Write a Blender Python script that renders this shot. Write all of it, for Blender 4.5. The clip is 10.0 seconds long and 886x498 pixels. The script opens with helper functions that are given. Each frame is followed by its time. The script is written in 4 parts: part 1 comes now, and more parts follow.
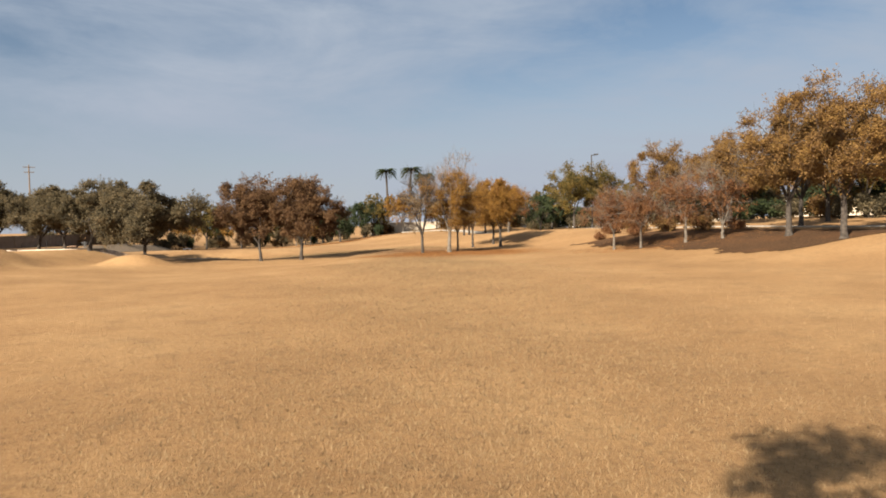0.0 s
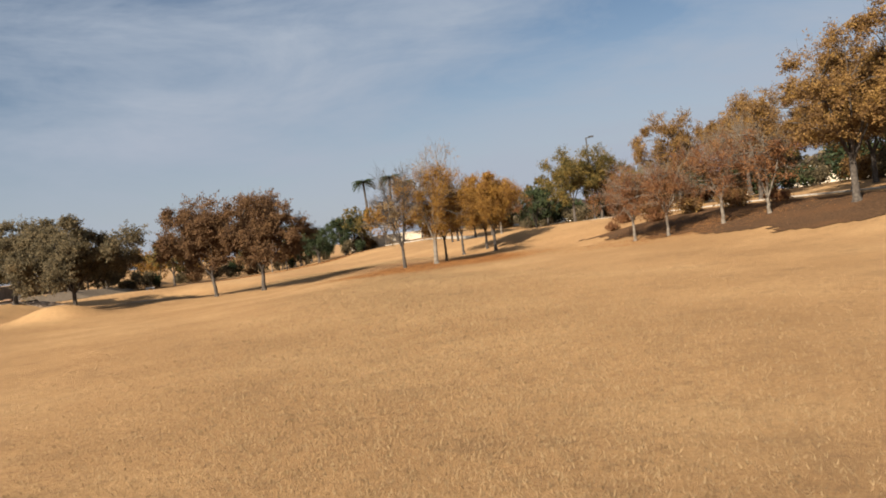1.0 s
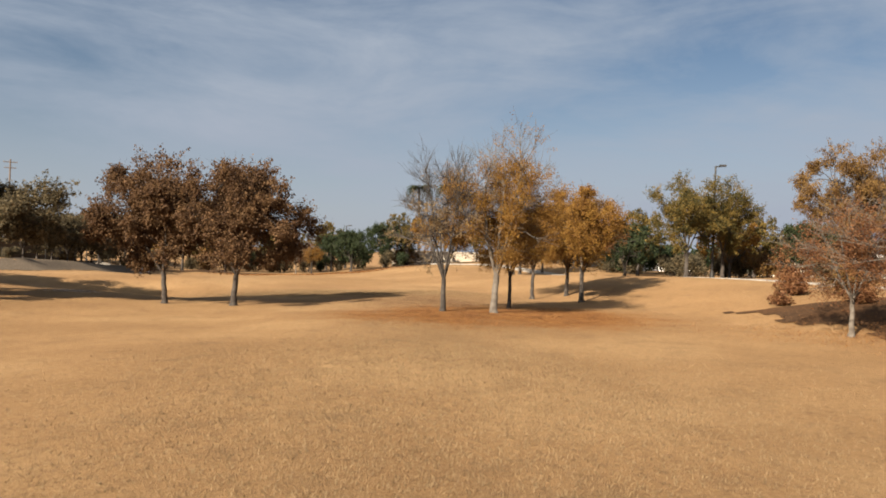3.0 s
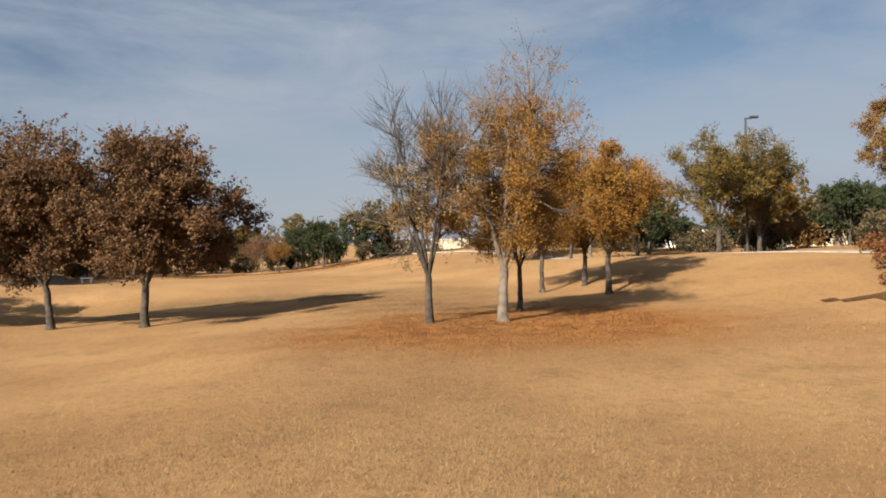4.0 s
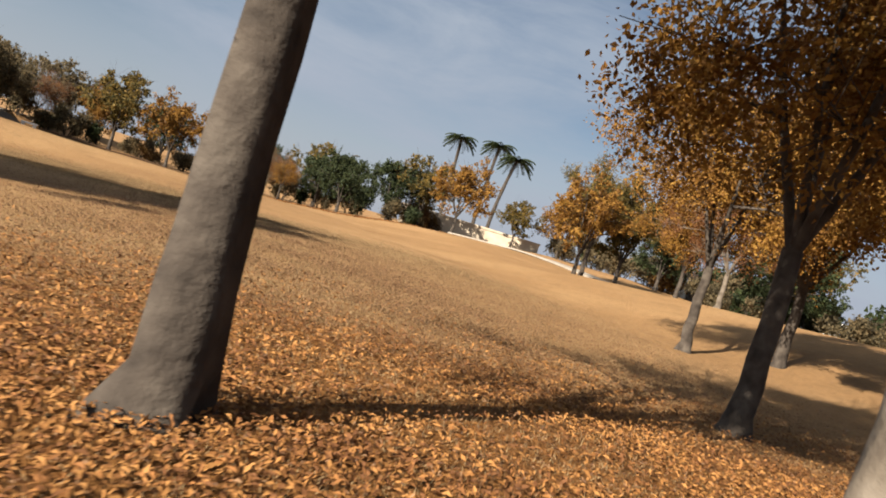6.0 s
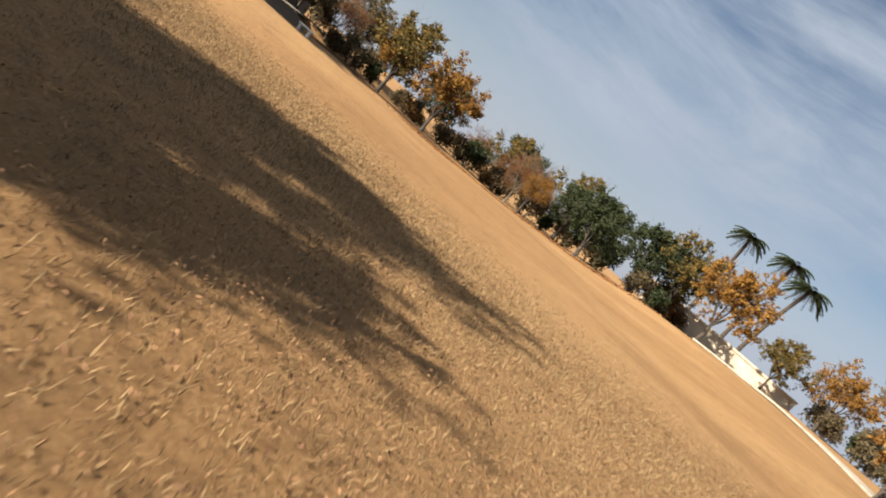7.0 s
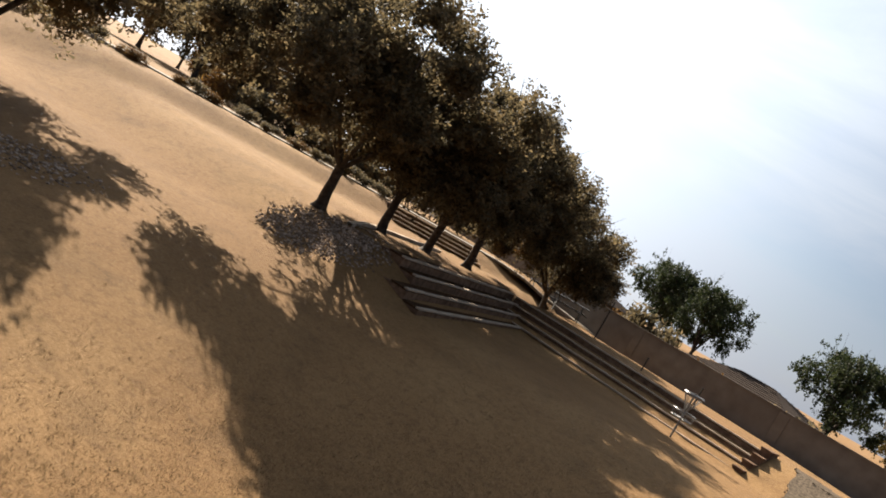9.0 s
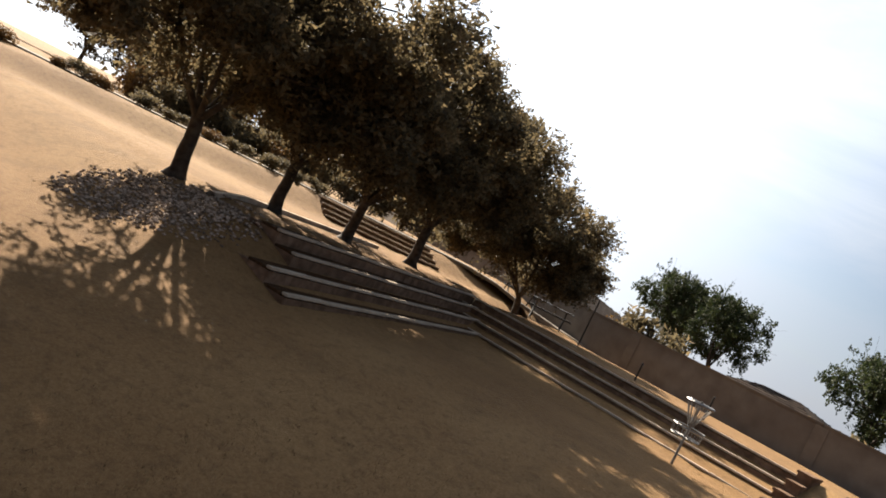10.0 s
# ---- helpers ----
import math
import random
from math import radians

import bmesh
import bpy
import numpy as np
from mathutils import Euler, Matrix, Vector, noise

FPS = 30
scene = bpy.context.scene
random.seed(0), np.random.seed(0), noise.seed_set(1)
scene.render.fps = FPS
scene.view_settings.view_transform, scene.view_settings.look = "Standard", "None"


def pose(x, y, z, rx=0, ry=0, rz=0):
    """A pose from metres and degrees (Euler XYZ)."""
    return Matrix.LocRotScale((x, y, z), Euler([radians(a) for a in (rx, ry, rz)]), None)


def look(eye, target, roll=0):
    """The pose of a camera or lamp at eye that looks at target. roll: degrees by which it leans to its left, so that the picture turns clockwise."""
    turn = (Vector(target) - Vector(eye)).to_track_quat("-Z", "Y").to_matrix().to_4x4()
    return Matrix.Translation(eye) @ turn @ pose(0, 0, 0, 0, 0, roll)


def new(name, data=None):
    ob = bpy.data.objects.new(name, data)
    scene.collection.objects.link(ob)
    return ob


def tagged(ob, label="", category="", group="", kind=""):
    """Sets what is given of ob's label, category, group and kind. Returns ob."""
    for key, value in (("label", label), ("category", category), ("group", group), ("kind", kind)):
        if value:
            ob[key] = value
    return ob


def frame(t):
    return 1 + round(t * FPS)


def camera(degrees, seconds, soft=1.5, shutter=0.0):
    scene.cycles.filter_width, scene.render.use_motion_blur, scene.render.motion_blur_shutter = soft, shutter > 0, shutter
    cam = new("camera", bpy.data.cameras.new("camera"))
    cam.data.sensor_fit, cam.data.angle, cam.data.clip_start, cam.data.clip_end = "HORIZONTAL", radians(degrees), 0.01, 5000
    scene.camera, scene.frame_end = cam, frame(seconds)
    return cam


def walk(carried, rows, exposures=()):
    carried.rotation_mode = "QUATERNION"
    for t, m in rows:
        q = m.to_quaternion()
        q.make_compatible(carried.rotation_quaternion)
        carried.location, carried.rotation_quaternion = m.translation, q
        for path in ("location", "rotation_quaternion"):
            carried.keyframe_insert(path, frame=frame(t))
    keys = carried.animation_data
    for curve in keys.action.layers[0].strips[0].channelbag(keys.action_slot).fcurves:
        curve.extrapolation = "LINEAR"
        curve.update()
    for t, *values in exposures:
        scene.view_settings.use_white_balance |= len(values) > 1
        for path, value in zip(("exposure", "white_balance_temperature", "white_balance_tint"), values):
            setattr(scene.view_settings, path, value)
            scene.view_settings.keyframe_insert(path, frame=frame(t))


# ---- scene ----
cam = camera(61.0, 10.0, soft=1.8, shutter=0.06)
PATH = [
    (0, (-0.004, 0.0, 2.599), (-0.102, 1.997, 2.53), -1.3),
    (0.5, (0.147, 4.875, 2.485), (0.091, 6.873, 2.426), -7.4),
    (1, (-0.155, 9.502, 2.433), (-0.225, 11.5, 2.384), -7.1),
    (1.5, (-0.379, 14.038, 2.335), (-0.494, 16.035, 2.35), -2.3),
    (2, (-0.799, 18.553, 2.424), (-0.941, 20.548, 2.442), 0.8),
    (2.5, (-1.093, 23.15, 2.506), (-1.266, 25.143, 2.529), 1.6),
    (2.7, (-1.218, 24.889, 2.598), (-1.409, 26.879, 2.615), 1.7),
    (3.8, (-1.982, 35.007, 2.722), (-2.211, 36.994, 2.725), 2.8),
    (4, (-2.328, 36.891, 2.614), (-2.487, 38.885, 2.593), -1.1),
    (4.5, (-2.889, 42.66, 2.104), (-2.824, 44.658, 2.05), -12.1),
    (5, (-3.357, 47.629, 1.493), (-3.29, 49.628, 1.461), -12.3),
    (5.2, (-3.479, 49.515, 1.308), (-3.428, 51.514, 1.278), -9.6),
    (5.75, (-3.55, 53.6, 1.12), (-3.692, 55.595, 1.083), 7.1),
    (6.1, (-3.4, 56.4, 1.05), (-3.7, 58.377, 1.01), 20.0),
    (6.3, (-3.31, 57.799, 1.092), (-3.642, 59.771, 1.048), 23.9),
    (6.5, (-3.865, 60.934, 1.049), (-4.328, 62.877, 0.957), 31.3),
    (6.7, (-4.964, 63.657, 0.992), (-5.529, 65.568, 0.818), 36.6),
    (7, (-6.591, 66.784, 1.056), (-7.406, 68.592, 0.803), 41.4),
    (7.5, (-7.5, 70.5, 1.46), (-9.114, 71.658, 1.229), 26.1),
    (7.7, (-8.35, 71.7, 1.68), (-10.166, 72.523, 1.524), 25.6),
    (8, (-10.19, 73.393, 2.048), (-12.178, 73.594, 1.976), 25.6),
    (8.2, (-11.774, 74.322, 2.199), (-13.767, 74.154, 2.188), 27.3),
    (8.5, (-14.519, 75.502, 2.374), (-16.394, 74.808, 2.456), 31.2),
    (9, (-17.342, 76.372, 2.602), (-19.114, 75.45, 2.502), 29.7),
    (9.5, (-20.909, 76.351, 2.386), (-22.721, 75.507, 2.329), 27.9),
    (10, (-23.351, 76.114, 2.161), (-25.093, 75.13, 2.137), 26.4),
]
walk(cam, [(t, look(eye, target, roll)) for t, eye, target, roll in PATH],
     exposures=((0, 1.46), (2, 1.32), (4.5, 1.34), (6.3, 1.44), (7, 1.58), (7.7, 1.48), (8.5, 1.34), (9.2, 1.4), (10, 1.54)))

# ---- world, sun, exposure ----
SUN_EL, SUN_AZ = radians(31.5), math.atan2(-0.522, -0.853)      # the sun stands to the south-west
to_sun = Vector((math.cos(SUN_EL) * math.sin(SUN_AZ), math.cos(SUN_EL) * math.cos(SUN_AZ), math.sin(SUN_EL)))
sun_data = bpy.data.lights.new("sun", "SUN")
sun_data.energy, sun_data.angle, sun_data.color = 6.8, radians(0.55), (1.0, 0.89, 0.74)
sun = new("sun", sun_data)
sun.matrix_world = look((0, 0, 60), Vector((0, 0, 60)) - to_sun)


def build_world():
    world = bpy.data.worlds.new("sky")
    scene.world = world
    world.use_nodes = True
    nt = world.node_tree
    nt.nodes.clear()
    N, L = nt.nodes.new, nt.links.new
    out, bg, sky = N("ShaderNodeOutputWorld"), N("ShaderNodeBackground"), N("ShaderNodeTexSky")
    sky.sky_type, sky.sun_disc = "NISHITA", False
    sky.sun_elevation, sky.sun_rotation = SUN_EL, SUN_AZ
    sky.altitude, sky.air_density, sky.dust_density, sky.ozone_density = 300, 1.0, 0.6, 1.6
    coord, mapping = N("ShaderNodeTexCoord"), N("ShaderNodeMapping")
    mapping.inputs["Scale"].default_value = (1.0, 1.0, 3.8)
    mapping.inputs["Rotation"].default_value = (0.0, 0.0, radians(80))
    n1, n2 = N("ShaderNodeTexNoise"), N("ShaderNodeTexNoise")
    for n, s, d, r in ((n1, 1.5, 7.0, 0.56), (n2, 4.2, 7.0, 0.62)):
        n.inputs["Scale"].default_value, n.inputs["Detail"].default_value, n.inputs["Roughness"].default_value = s, d, r
        n.inputs["Distortion"].default_value = 0.6
        L(mapping.outputs[0], n.inputs["Vector"])
    L(coord.outputs["Generated"], mapping.inputs["Vector"])
    add = N("ShaderNodeMath")
    add.operation = "MULTIPLY_ADD"
    add.inputs[1].default_value = 0.35
    L(n2.outputs[0], add.inputs[0])
    L(n1.outputs[0], add.inputs[2])
    ramp = N("ShaderNodeValToRGB")
    ramp.color_ramp.elements[0].position, ramp.color_ramp.elements[1].position = 0.54, 0.80
    L(add.outputs[0], ramp.inputs[0])
    cloud = N("ShaderNodeMix")
    cloud.data_type = "RGBA"
    cloud.inputs["B"].default_value = (5.3, 6.1, 7.3, 1)
    L(ramp.outputs[0], cloud.inputs["Factor"])
    L(sky.outputs[0], cloud.inputs["A"])
    # pale haze towards the horizon
    split, level = N("ShaderNodeSeparateXYZ"), N("ShaderNodeMapRange")
    level.interpolation_type = "SMOOTHSTEP"
    level.inputs["From Min"].default_value, level.inputs["From Max"].default_value = 0.28, -0.02
    level.inputs["To Max"].default_value = 0.85
    haze = N("ShaderNodeMix")
    haze.data_type = "RGBA"
    haze.inputs["B"].default_value = (5.5, 6.0, 7.1, 1)
    L(coord.outputs["Generated"], split.inputs[0])
    L(split.outputs["Z"], level.inputs["Value"])
    L(level.outputs[0], haze.inputs["Factor"])
    L(cloud.outputs["Result"], haze.inputs["A"])
    # thin bright cloud round the sun
    norm, dot, near = N("ShaderNodeVectorMath"), N("ShaderNodeVectorMath"), N("ShaderNodeMapRange")
    norm.operation, dot.operation = "NORMALIZE", "DOT_PRODUCT"
    dot.inputs[1].default_value = to_sun
    L(coord.outputs["Generated"], norm.inputs[0])
    L(norm.outputs[0], dot.inputs[0])
    near.interpolation_type = "SMOOTHERSTEP"
    near.inputs["From Min"].default_value, near.inputs["From Max"].default_value = 0.34, 1.02
    L(dot.outputs["Value"], near.inputs["Value"])
    veil = N("ShaderNodeMix")
    veil.data_type, veil.blend_type = "RGBA", "ADD"
    veil.inputs["B"].default_value = (13.0, 13.6, 14.4, 1)
    L(near.outputs[0], veil.inputs["Factor"])
    L(haze.outputs["Result"], veil.inputs["A"])
    L(veil.outputs["Result"], bg.inputs[0])
    bg.inputs[1].default_value = 0.029
    L(bg.outputs[0], out.inputs[0])


build_world()


# ---- materials ----
def mat(name, stops, scale=3.0, rough=0.85, bump=0.0, bump_scale=40.0, island=0.0, obj=0.0, translucent=0.0, detail=4.0, second=None, metal=0.0, spec=0.3):
    """Noise-mottled paint, stone, bark or leaf. stops: colours along the noise. second: (colour, scale, amount) of larger stains."""
    m = bpy.data.materials.new(name)
    m.use_nodes = True
    nt = m.node_tree
    N, L = nt.nodes.new, nt.links.new
    b = nt.nodes["Principled BSDF"]
    b.inputs["Roughness"].default_value, b.inputs["Metallic"].default_value = rough, metal
    b.inputs["Specular IOR Level"].default_value = spec
    co = N("ShaderNodeTexCoord")
    n = N("ShaderNodeTexNoise")
    n.inputs["Scale"].default_value, n.inputs["Detail"].default_value = scale, detail
    L(co.outputs["Object"], n.inputs["Vector"])
    ramp = N("ShaderNodeValToRGB")
    els = ramp.color_ramp.elements
    while len(els) < len(stops):
        els.new(0.5)
    for i, (e, c) in enumerate(zip(els, stops)):
        e.position, e.color = 0.3 + 0.4 * i / max(1, len(stops) - 1), (*c, 1)
    fac = n.outputs[0]
    if island or obj:
        geo, info = N("ShaderNodeNewGeometry"), N("ShaderNodeObjectInfo")
        mix = N("ShaderNodeMath")
        mix.operation = "MULTIPLY_ADD"
        sub = N("ShaderNodeMath")
        sub.operation = "SUBTRACT"
        sub.inputs[1].default_value = 0.5
        L(geo.outputs["Random Per Island"] if island else info.outputs["Random"], sub.inputs[0])
        L(sub.outputs[0], mix.inputs[0])
        mix.inputs[1].default_value = island or obj
        L(fac, mix.inputs[2])
        fac = mix.outputs[0]
    L(fac, ramp.inputs[0])
    col = ramp.outputs[0]
    if second:
        n2 = N("ShaderNodeTexNoise")
        n2.inputs["Scale"].default_value, n2.inputs["Detail"].default_value = second[1], 5.0
        L(co.outputs["Object"], n2.inputs["Vector"])
        r2 = N("ShaderNodeMapRange")
        r2.inputs["From Min"].default_value, r2.inputs["From Max"].default_value, r2.inputs["To Max"].default_value = 0.45, 0.7, second[2]
        L(n2.outputs[0], r2.inputs["Value"])
        mx = N("ShaderNodeMix")
        mx.data_type = "RGBA"
        mx.inputs["B"].default_value = (*second[0], 1)
        L(r2.outputs[0], mx.inputs["Factor"])
        L(col, mx.inputs["A"])
        col = mx.outputs["Result"]
    L(col, b.inputs["Base Color"])
    if bump:
        nb, bp = N("ShaderNodeTexNoise"), N("ShaderNodeBump")
        nb.inputs["Scale"].default_value, nb.inputs["Detail"].default_value = bump_scale, 6.0
        L(co.outputs["Object"], nb.inputs["Vector"])
        bp.inputs["Strength"].default_value, bp.inputs["Distance"].default_value = bump, 0.02
        L(nb.outputs[0], bp.inputs["Height"])
        L(bp.outputs[0], b.inputs["Normal"])
    if translucent:
        tr, ms = N("ShaderNodeBsdfTranslucent"), N("ShaderNodeMixShader")
        L(col, tr.inputs[0])
        ms.inputs[0].default_value = translucent
        L(b.outputs[0], ms.inputs[1])
        L(tr.outputs[0], ms.inputs[2])
        L(ms.outputs[0], nt.nodes["Material Output"].inputs[0])
    return m


def leaf_mat(name, *stops, tr=0.33):
    return mat(name, stops, scale=1.4, rough=0.7, island=0.4, translucent=tr, spec=0.2)


LEAF = {
    "rust": leaf_mat("rust_leaves", (0.045, 0.023, 0.0105), (0.088, 0.045, 0.019), (0.132, 0.074, 0.032)),
    "gold": leaf_mat("gold_leaves", (0.092, 0.042, 0.0095), (0.172, 0.082, 0.0145), (0.232, 0.126, 0.024)),
    "pale": leaf_mat("pale_leaves", (0.115, 0.072, 0.033), (0.175, 0.115, 0.055), (0.225, 0.160, 0.082)),
    "red": leaf_mat("red_brown_leaves", (0.0788, 0.0298, 0.0124), (0.129, 0.0546, 0.0199), (0.169, 0.0842, 0.0347)),
    "brown": leaf_mat("brown_gold_leaves", (0.0697, 0.0372, 0.0149), (0.129, 0.0697, 0.0223), (0.189, 0.109, 0.0298)),
    "olive": leaf_mat("olive_gold_leaves", (0.034, 0.034, 0.011), (0.086, 0.062, 0.0155), (0.155, 0.098, 0.022)),
    "green": leaf_mat("green_leaves", (0.0115, 0.0185, 0.0078), (0.0255, 0.0352, 0.0125), (0.045, 0.054, 0.020)),
    "dark": leaf_mat("dark_olive_leaves", (0.056, 0.046, 0.028), (0.108, 0.086, 0.046), (0.170, 0.125, 0.066), tr=0.55),
}
BARK = mat("grey_brown_bark", ((0.016, 0.012, 0.009), (0.038, 0.030, 0.0235), (0.064, 0.053, 0.042)), scale=6, rough=0.95, bump=0.8, bump_scale=18)
BARK_PALE = mat("pale_bark", ((0.050, 0.039, 0.029), (0.092, 0.075, 0.057), (0.122, 0.103, 0.082)), scale=5, rough=0.95, bump=0.7, bump_scale=16)
CONCRETE = mat("concrete", ((0.32, 0.26, 0.20), (0.44, 0.36, 0.28), (0.52, 0.44, 0.35)), scale=4, rough=0.9, bump=0.3, bump_scale=60, second=((0.22, 0.17, 0.125), 0.7, 0.5), spec=0.04)
STONE_FACE = mat("brown_stone_face", ((0.085, 0.052, 0.034), (0.14, 0.088, 0.058), (0.20, 0.13, 0.088)), scale=5, rough=0.95, bump=0.6, bump_scale=25, second=((0.06, 0.038, 0.026), 0.8, 0.5), spec=0.04)
PATH_MAT = mat("path_concrete", ((0.19, 0.163, 0.132), (0.235, 0.208, 0.172), (0.275, 0.247, 0.21)), scale=2, rough=0.9, bump=0.2, spec=0.04)
WALL_MAT = mat("block_wall", ((0.108, 0.0916, 0.078), (0.14, 0.121, 0.102), (0.172, 0.151, 0.128)), scale=1.5, rough=0.95, bump=0.4, bump_scale=30, second=((0.0916, 0.0753, 0.0645), 0.3, 0.5), spec=0.04)
STUCCO = mat("cream_stucco", ((0.295, 0.242, 0.178), (0.34, 0.285, 0.215), (0.375, 0.322, 0.25)), scale=1.2, rough=0.9, bump=0.2)
STUCCO_TAN = mat("tan_stucco", ((0.206, 0.164, 0.122), (0.255, 0.206, 0.158), (0.292, 0.243, 0.189)), scale=1.2, rough=0.9, bump=0.2)
ROOF_MAT = mat("clay_roof", ((0.0217, 0.0154, 0.0127), (0.0362, 0.0262, 0.0217), (0.0505, 0.038, 0.0309)), scale=3, rough=0.9, bump=0.5, obj=0.4, spec=0.05)
METAL = mat("dark_metal", ((0.03, 0.028, 0.025), (0.05, 0.045, 0.04)), scale=4, rough=0.5, metal=0.6)
GALV = mat("galvanised_metal", ((0.15, 0.145, 0.14), (0.21, 0.205, 0.2)), scale=8, rough=0.45, metal=0.7)
WOOD = mat("weathered_pole_wood", ((0.07, 0.05, 0.035), (0.14, 0.10, 0.07)), scale=6, rough=0.95)
WHITE = mat("white_paint", ((0.56, 0.544, 0.512), (0.64, 0.624, 0.592)), scale=3, rough=0.7)
GLASS = mat("window_glass", ((0.02, 0.022, 0.025), (0.04, 0.045, 0.05)), scale=2, rough=0.08, spec=0.8)
GRAVEL = mat("grey_gravel", ((0.0532, 0.0404, 0.029), (0.0891, 0.0696, 0.0503), (0.133, 0.103, 0.0758)), scale=14, rough=0.95, bump=0.9, bump_scale=30, detail=8, spec=0.04)
ROCK = mat("river_rock", ((0.135, 0.098, 0.072), (0.225, 0.168, 0.128), (0.34, 0.265, 0.21)), scale=3, rough=0.9, island=0.9, bump=0.3, spec=0.04)
# mulch brown with tree shade put into the colour
MULCH_SHADED = mat("brown_mulch_shaded", ((0.024, 0.0135, 0.008), (0.046, 0.026, 0.014), (0.074, 0.041, 0.021)), scale=9, rough=0.95, bump=0.9, bump_scale=30, detail=9, second=((0.078, 0.038, 0.017), 0.5, 0.5), spec=0.04)
LITTER_BROWN = mat("faded_fallen_leaves", ((0.066, 0.031, 0.0145), (0.112, 0.056, 0.026), (0.160, 0.088, 0.042)), scale=2, rough=0.85, island=0.8)
LITTER = mat("fallen_leaves", ((0.088, 0.034, 0.0095), (0.160, 0.066, 0.0165), (0.225, 0.106, 0.030)), scale=2, rough=0.85, island=0.55)
STRAW = mat("dry_grass_blades", ((0.095, 0.060, 0.029), (0.165, 0.106, 0.050), (0.230, 0.158, 0.080)), scale=2, rough=0.85, island=0.8, translucent=0.2)


# ---- ground shape ----
def sstep(a, b, v):
    t = np.clip((np.asarray(v, float) - a) / (b - a), 0, 1)
    return t * t * (3 - 2 * t)


# plan of the terraces: the long flight faces east, the short one faces north, both with their top edge at T_TOP
T_TOP, RISER, TREAD, STEPS = 1.0, 0.25, 0.5, 4
RUN = TREAD * STEPS
S_A, S_B = Vector((-33.9, 66.4)), Vector((-44.8, 65.3))     # top edge of the short flight
R_A, R_B = Vector((-44.8, 66.2)), Vector((-42.3, 76.1))
U_A, U_B = Vector((-47.3, 62.9)), Vector((-43.3, 60.3))     # foot of the upper flight
BANK_Y = (50, 66.2, 76.1, 81.3, 87.5, 92, 100, 108, 116)
BANK_X = (-42.6, -42.6, -40.1, -37.2, -38.7, -38.5, -40.5, -44.0, -52.0)


def path_side(x, y):
    """Metres beyond the edge of the footpath on the rise (minus: towards the field)."""
    return (np.asarray(x, float) - 12.0) * 0.894 + (np.asarray(y, float) - 70.3) * 0.447


def short_edge(x):
    """The short flight's top edge as y over x."""
    return S_B.y + (x - S_B.x) * (S_A.y - S_B.y) / (S_A.x - S_B.x)


def upper_side(x, y):
    """Metres behind the foot of the upper flight."""
    d = (U_B - U_A).normalized()
    return -((np.asarray(x, float) - U_A.x) * -d.y + (np.asarray(y, float) - U_A.y) * d.x)


def height(x, y):
    x, y = np.asarray(x, float), np.asarray(y, float)
    z = 0.12 + 0.16 * sstep(15, 45, y) * sstep(-14, -4, x) - 0.40 * sstep(-6, -17, x) * sstep(95, 60, y) * sstep(30, 50, y) + 0.32 * sstep(-19, -27, x) * sstep(95, 75, y)
    z = z - 0.85 * sstep(80, 108, y) * sstep(-12, -36, x)
    z = z - 1.25 * np.exp(-((x + 25.5) / 5.5) ** 2 - ((y - 73.2) / 4.4) ** 2)
    z = z + 0.75 * np.exp(-(((x + 25.8) / 2.3) ** 2 + ((y - 55.0) / 1.7) ** 2) ** 1.3)
    s = path_side(x, y)
    amp = 1.45 - 0.85 * sstep(72, 100, y)
    z = z + amp * sstep(-12.5, -0.8, s) + 0.7 * sstep(0, 22, s) * sstep(35, 60, y)
    back = np.interp(y, BANK_Y, BANK_X) - x
    rim = np.maximum(np.clip(back / RUN, 0, 1) * (y > 66), np.clip((short_edge(x) + RUN - y) / RUN, 0, 1) * sstep(-30.0, -34.2, x))
    rim_z = T_TOP - 0.1 - 0.95 * sstep(84, 106, y) - 0.85 * sstep(6, 12, back) * sstep(66, 70, y)
    z = z * (1 - rim) + rim * rim_z + 0.1 * (rim >= 0.999) * (y < 84)
    z = z + 0.6 * np.clip(upper_side(x, y) / 1.7, 0, 1) * sstep(-27, -38, x) * sstep(66, 62, y)
    z = z + 0.5 * sstep(98, 118, y) * sstep(-22, -8, x) * sstep(12, 2, x)
    ripple = 0.04 * np.sin(x * 0.31 + 1.3) * np.sin(y * 0.23) + 0.025 * np.sin(x * 0.83 + y * 0.51)
    return z + ripple * (rim < 0.02)


def H(x, y):
    return float(height(x, y))


def link(name, verts, faces, material, parent=None, label="", smooth=False):
    me = bpy.data.meshes.new(name)
    me.from_pydata([tuple(v) for v in verts], [], [tuple(f) for f in faces])
    me.materials.append(material)
    if smooth:
        me.polygons.foreach_set("use_smooth", [True] * len(me.polygons))
    me.update()
    ob = new(name, me)
    if parent:
        ob.parent = parent
    if label:
        ob["label"] = label
    return ob


def part(name, bm, material, parent=None, label="", smooth=False):
    me = bpy.data.meshes.new(name)
    bm.to_mesh(me)
    bm.free()
    me.materials.append(material)
    if smooth:
        me.polygons.foreach_set("use_smooth", [True] * len(me.polygons))
    ob = new(name, me)
    if parent:
        ob.parent = parent
    if label:
        ob["label"] = label
    return ob


def box(bm, x0, y0, z0, x1, y1, z1, bevel=0.0):
    r = bmesh.ops.create_cube(bm, size=1)
    bmesh.ops.transform(bm, verts=r["verts"], matrix=Matrix.LocRotScale(((x0 + x1) / 2, (y0 + y1) / 2, (z0 + z1) / 2), None, (x1 - x0, y1 - y0, z1 - z0)))
    if bevel:
        bmesh.ops.bevel(bm, geom=list({e for v in r["verts"] for e in v.link_edges}), offset=bevel, segments=2, affect="EDGES")
    return bm


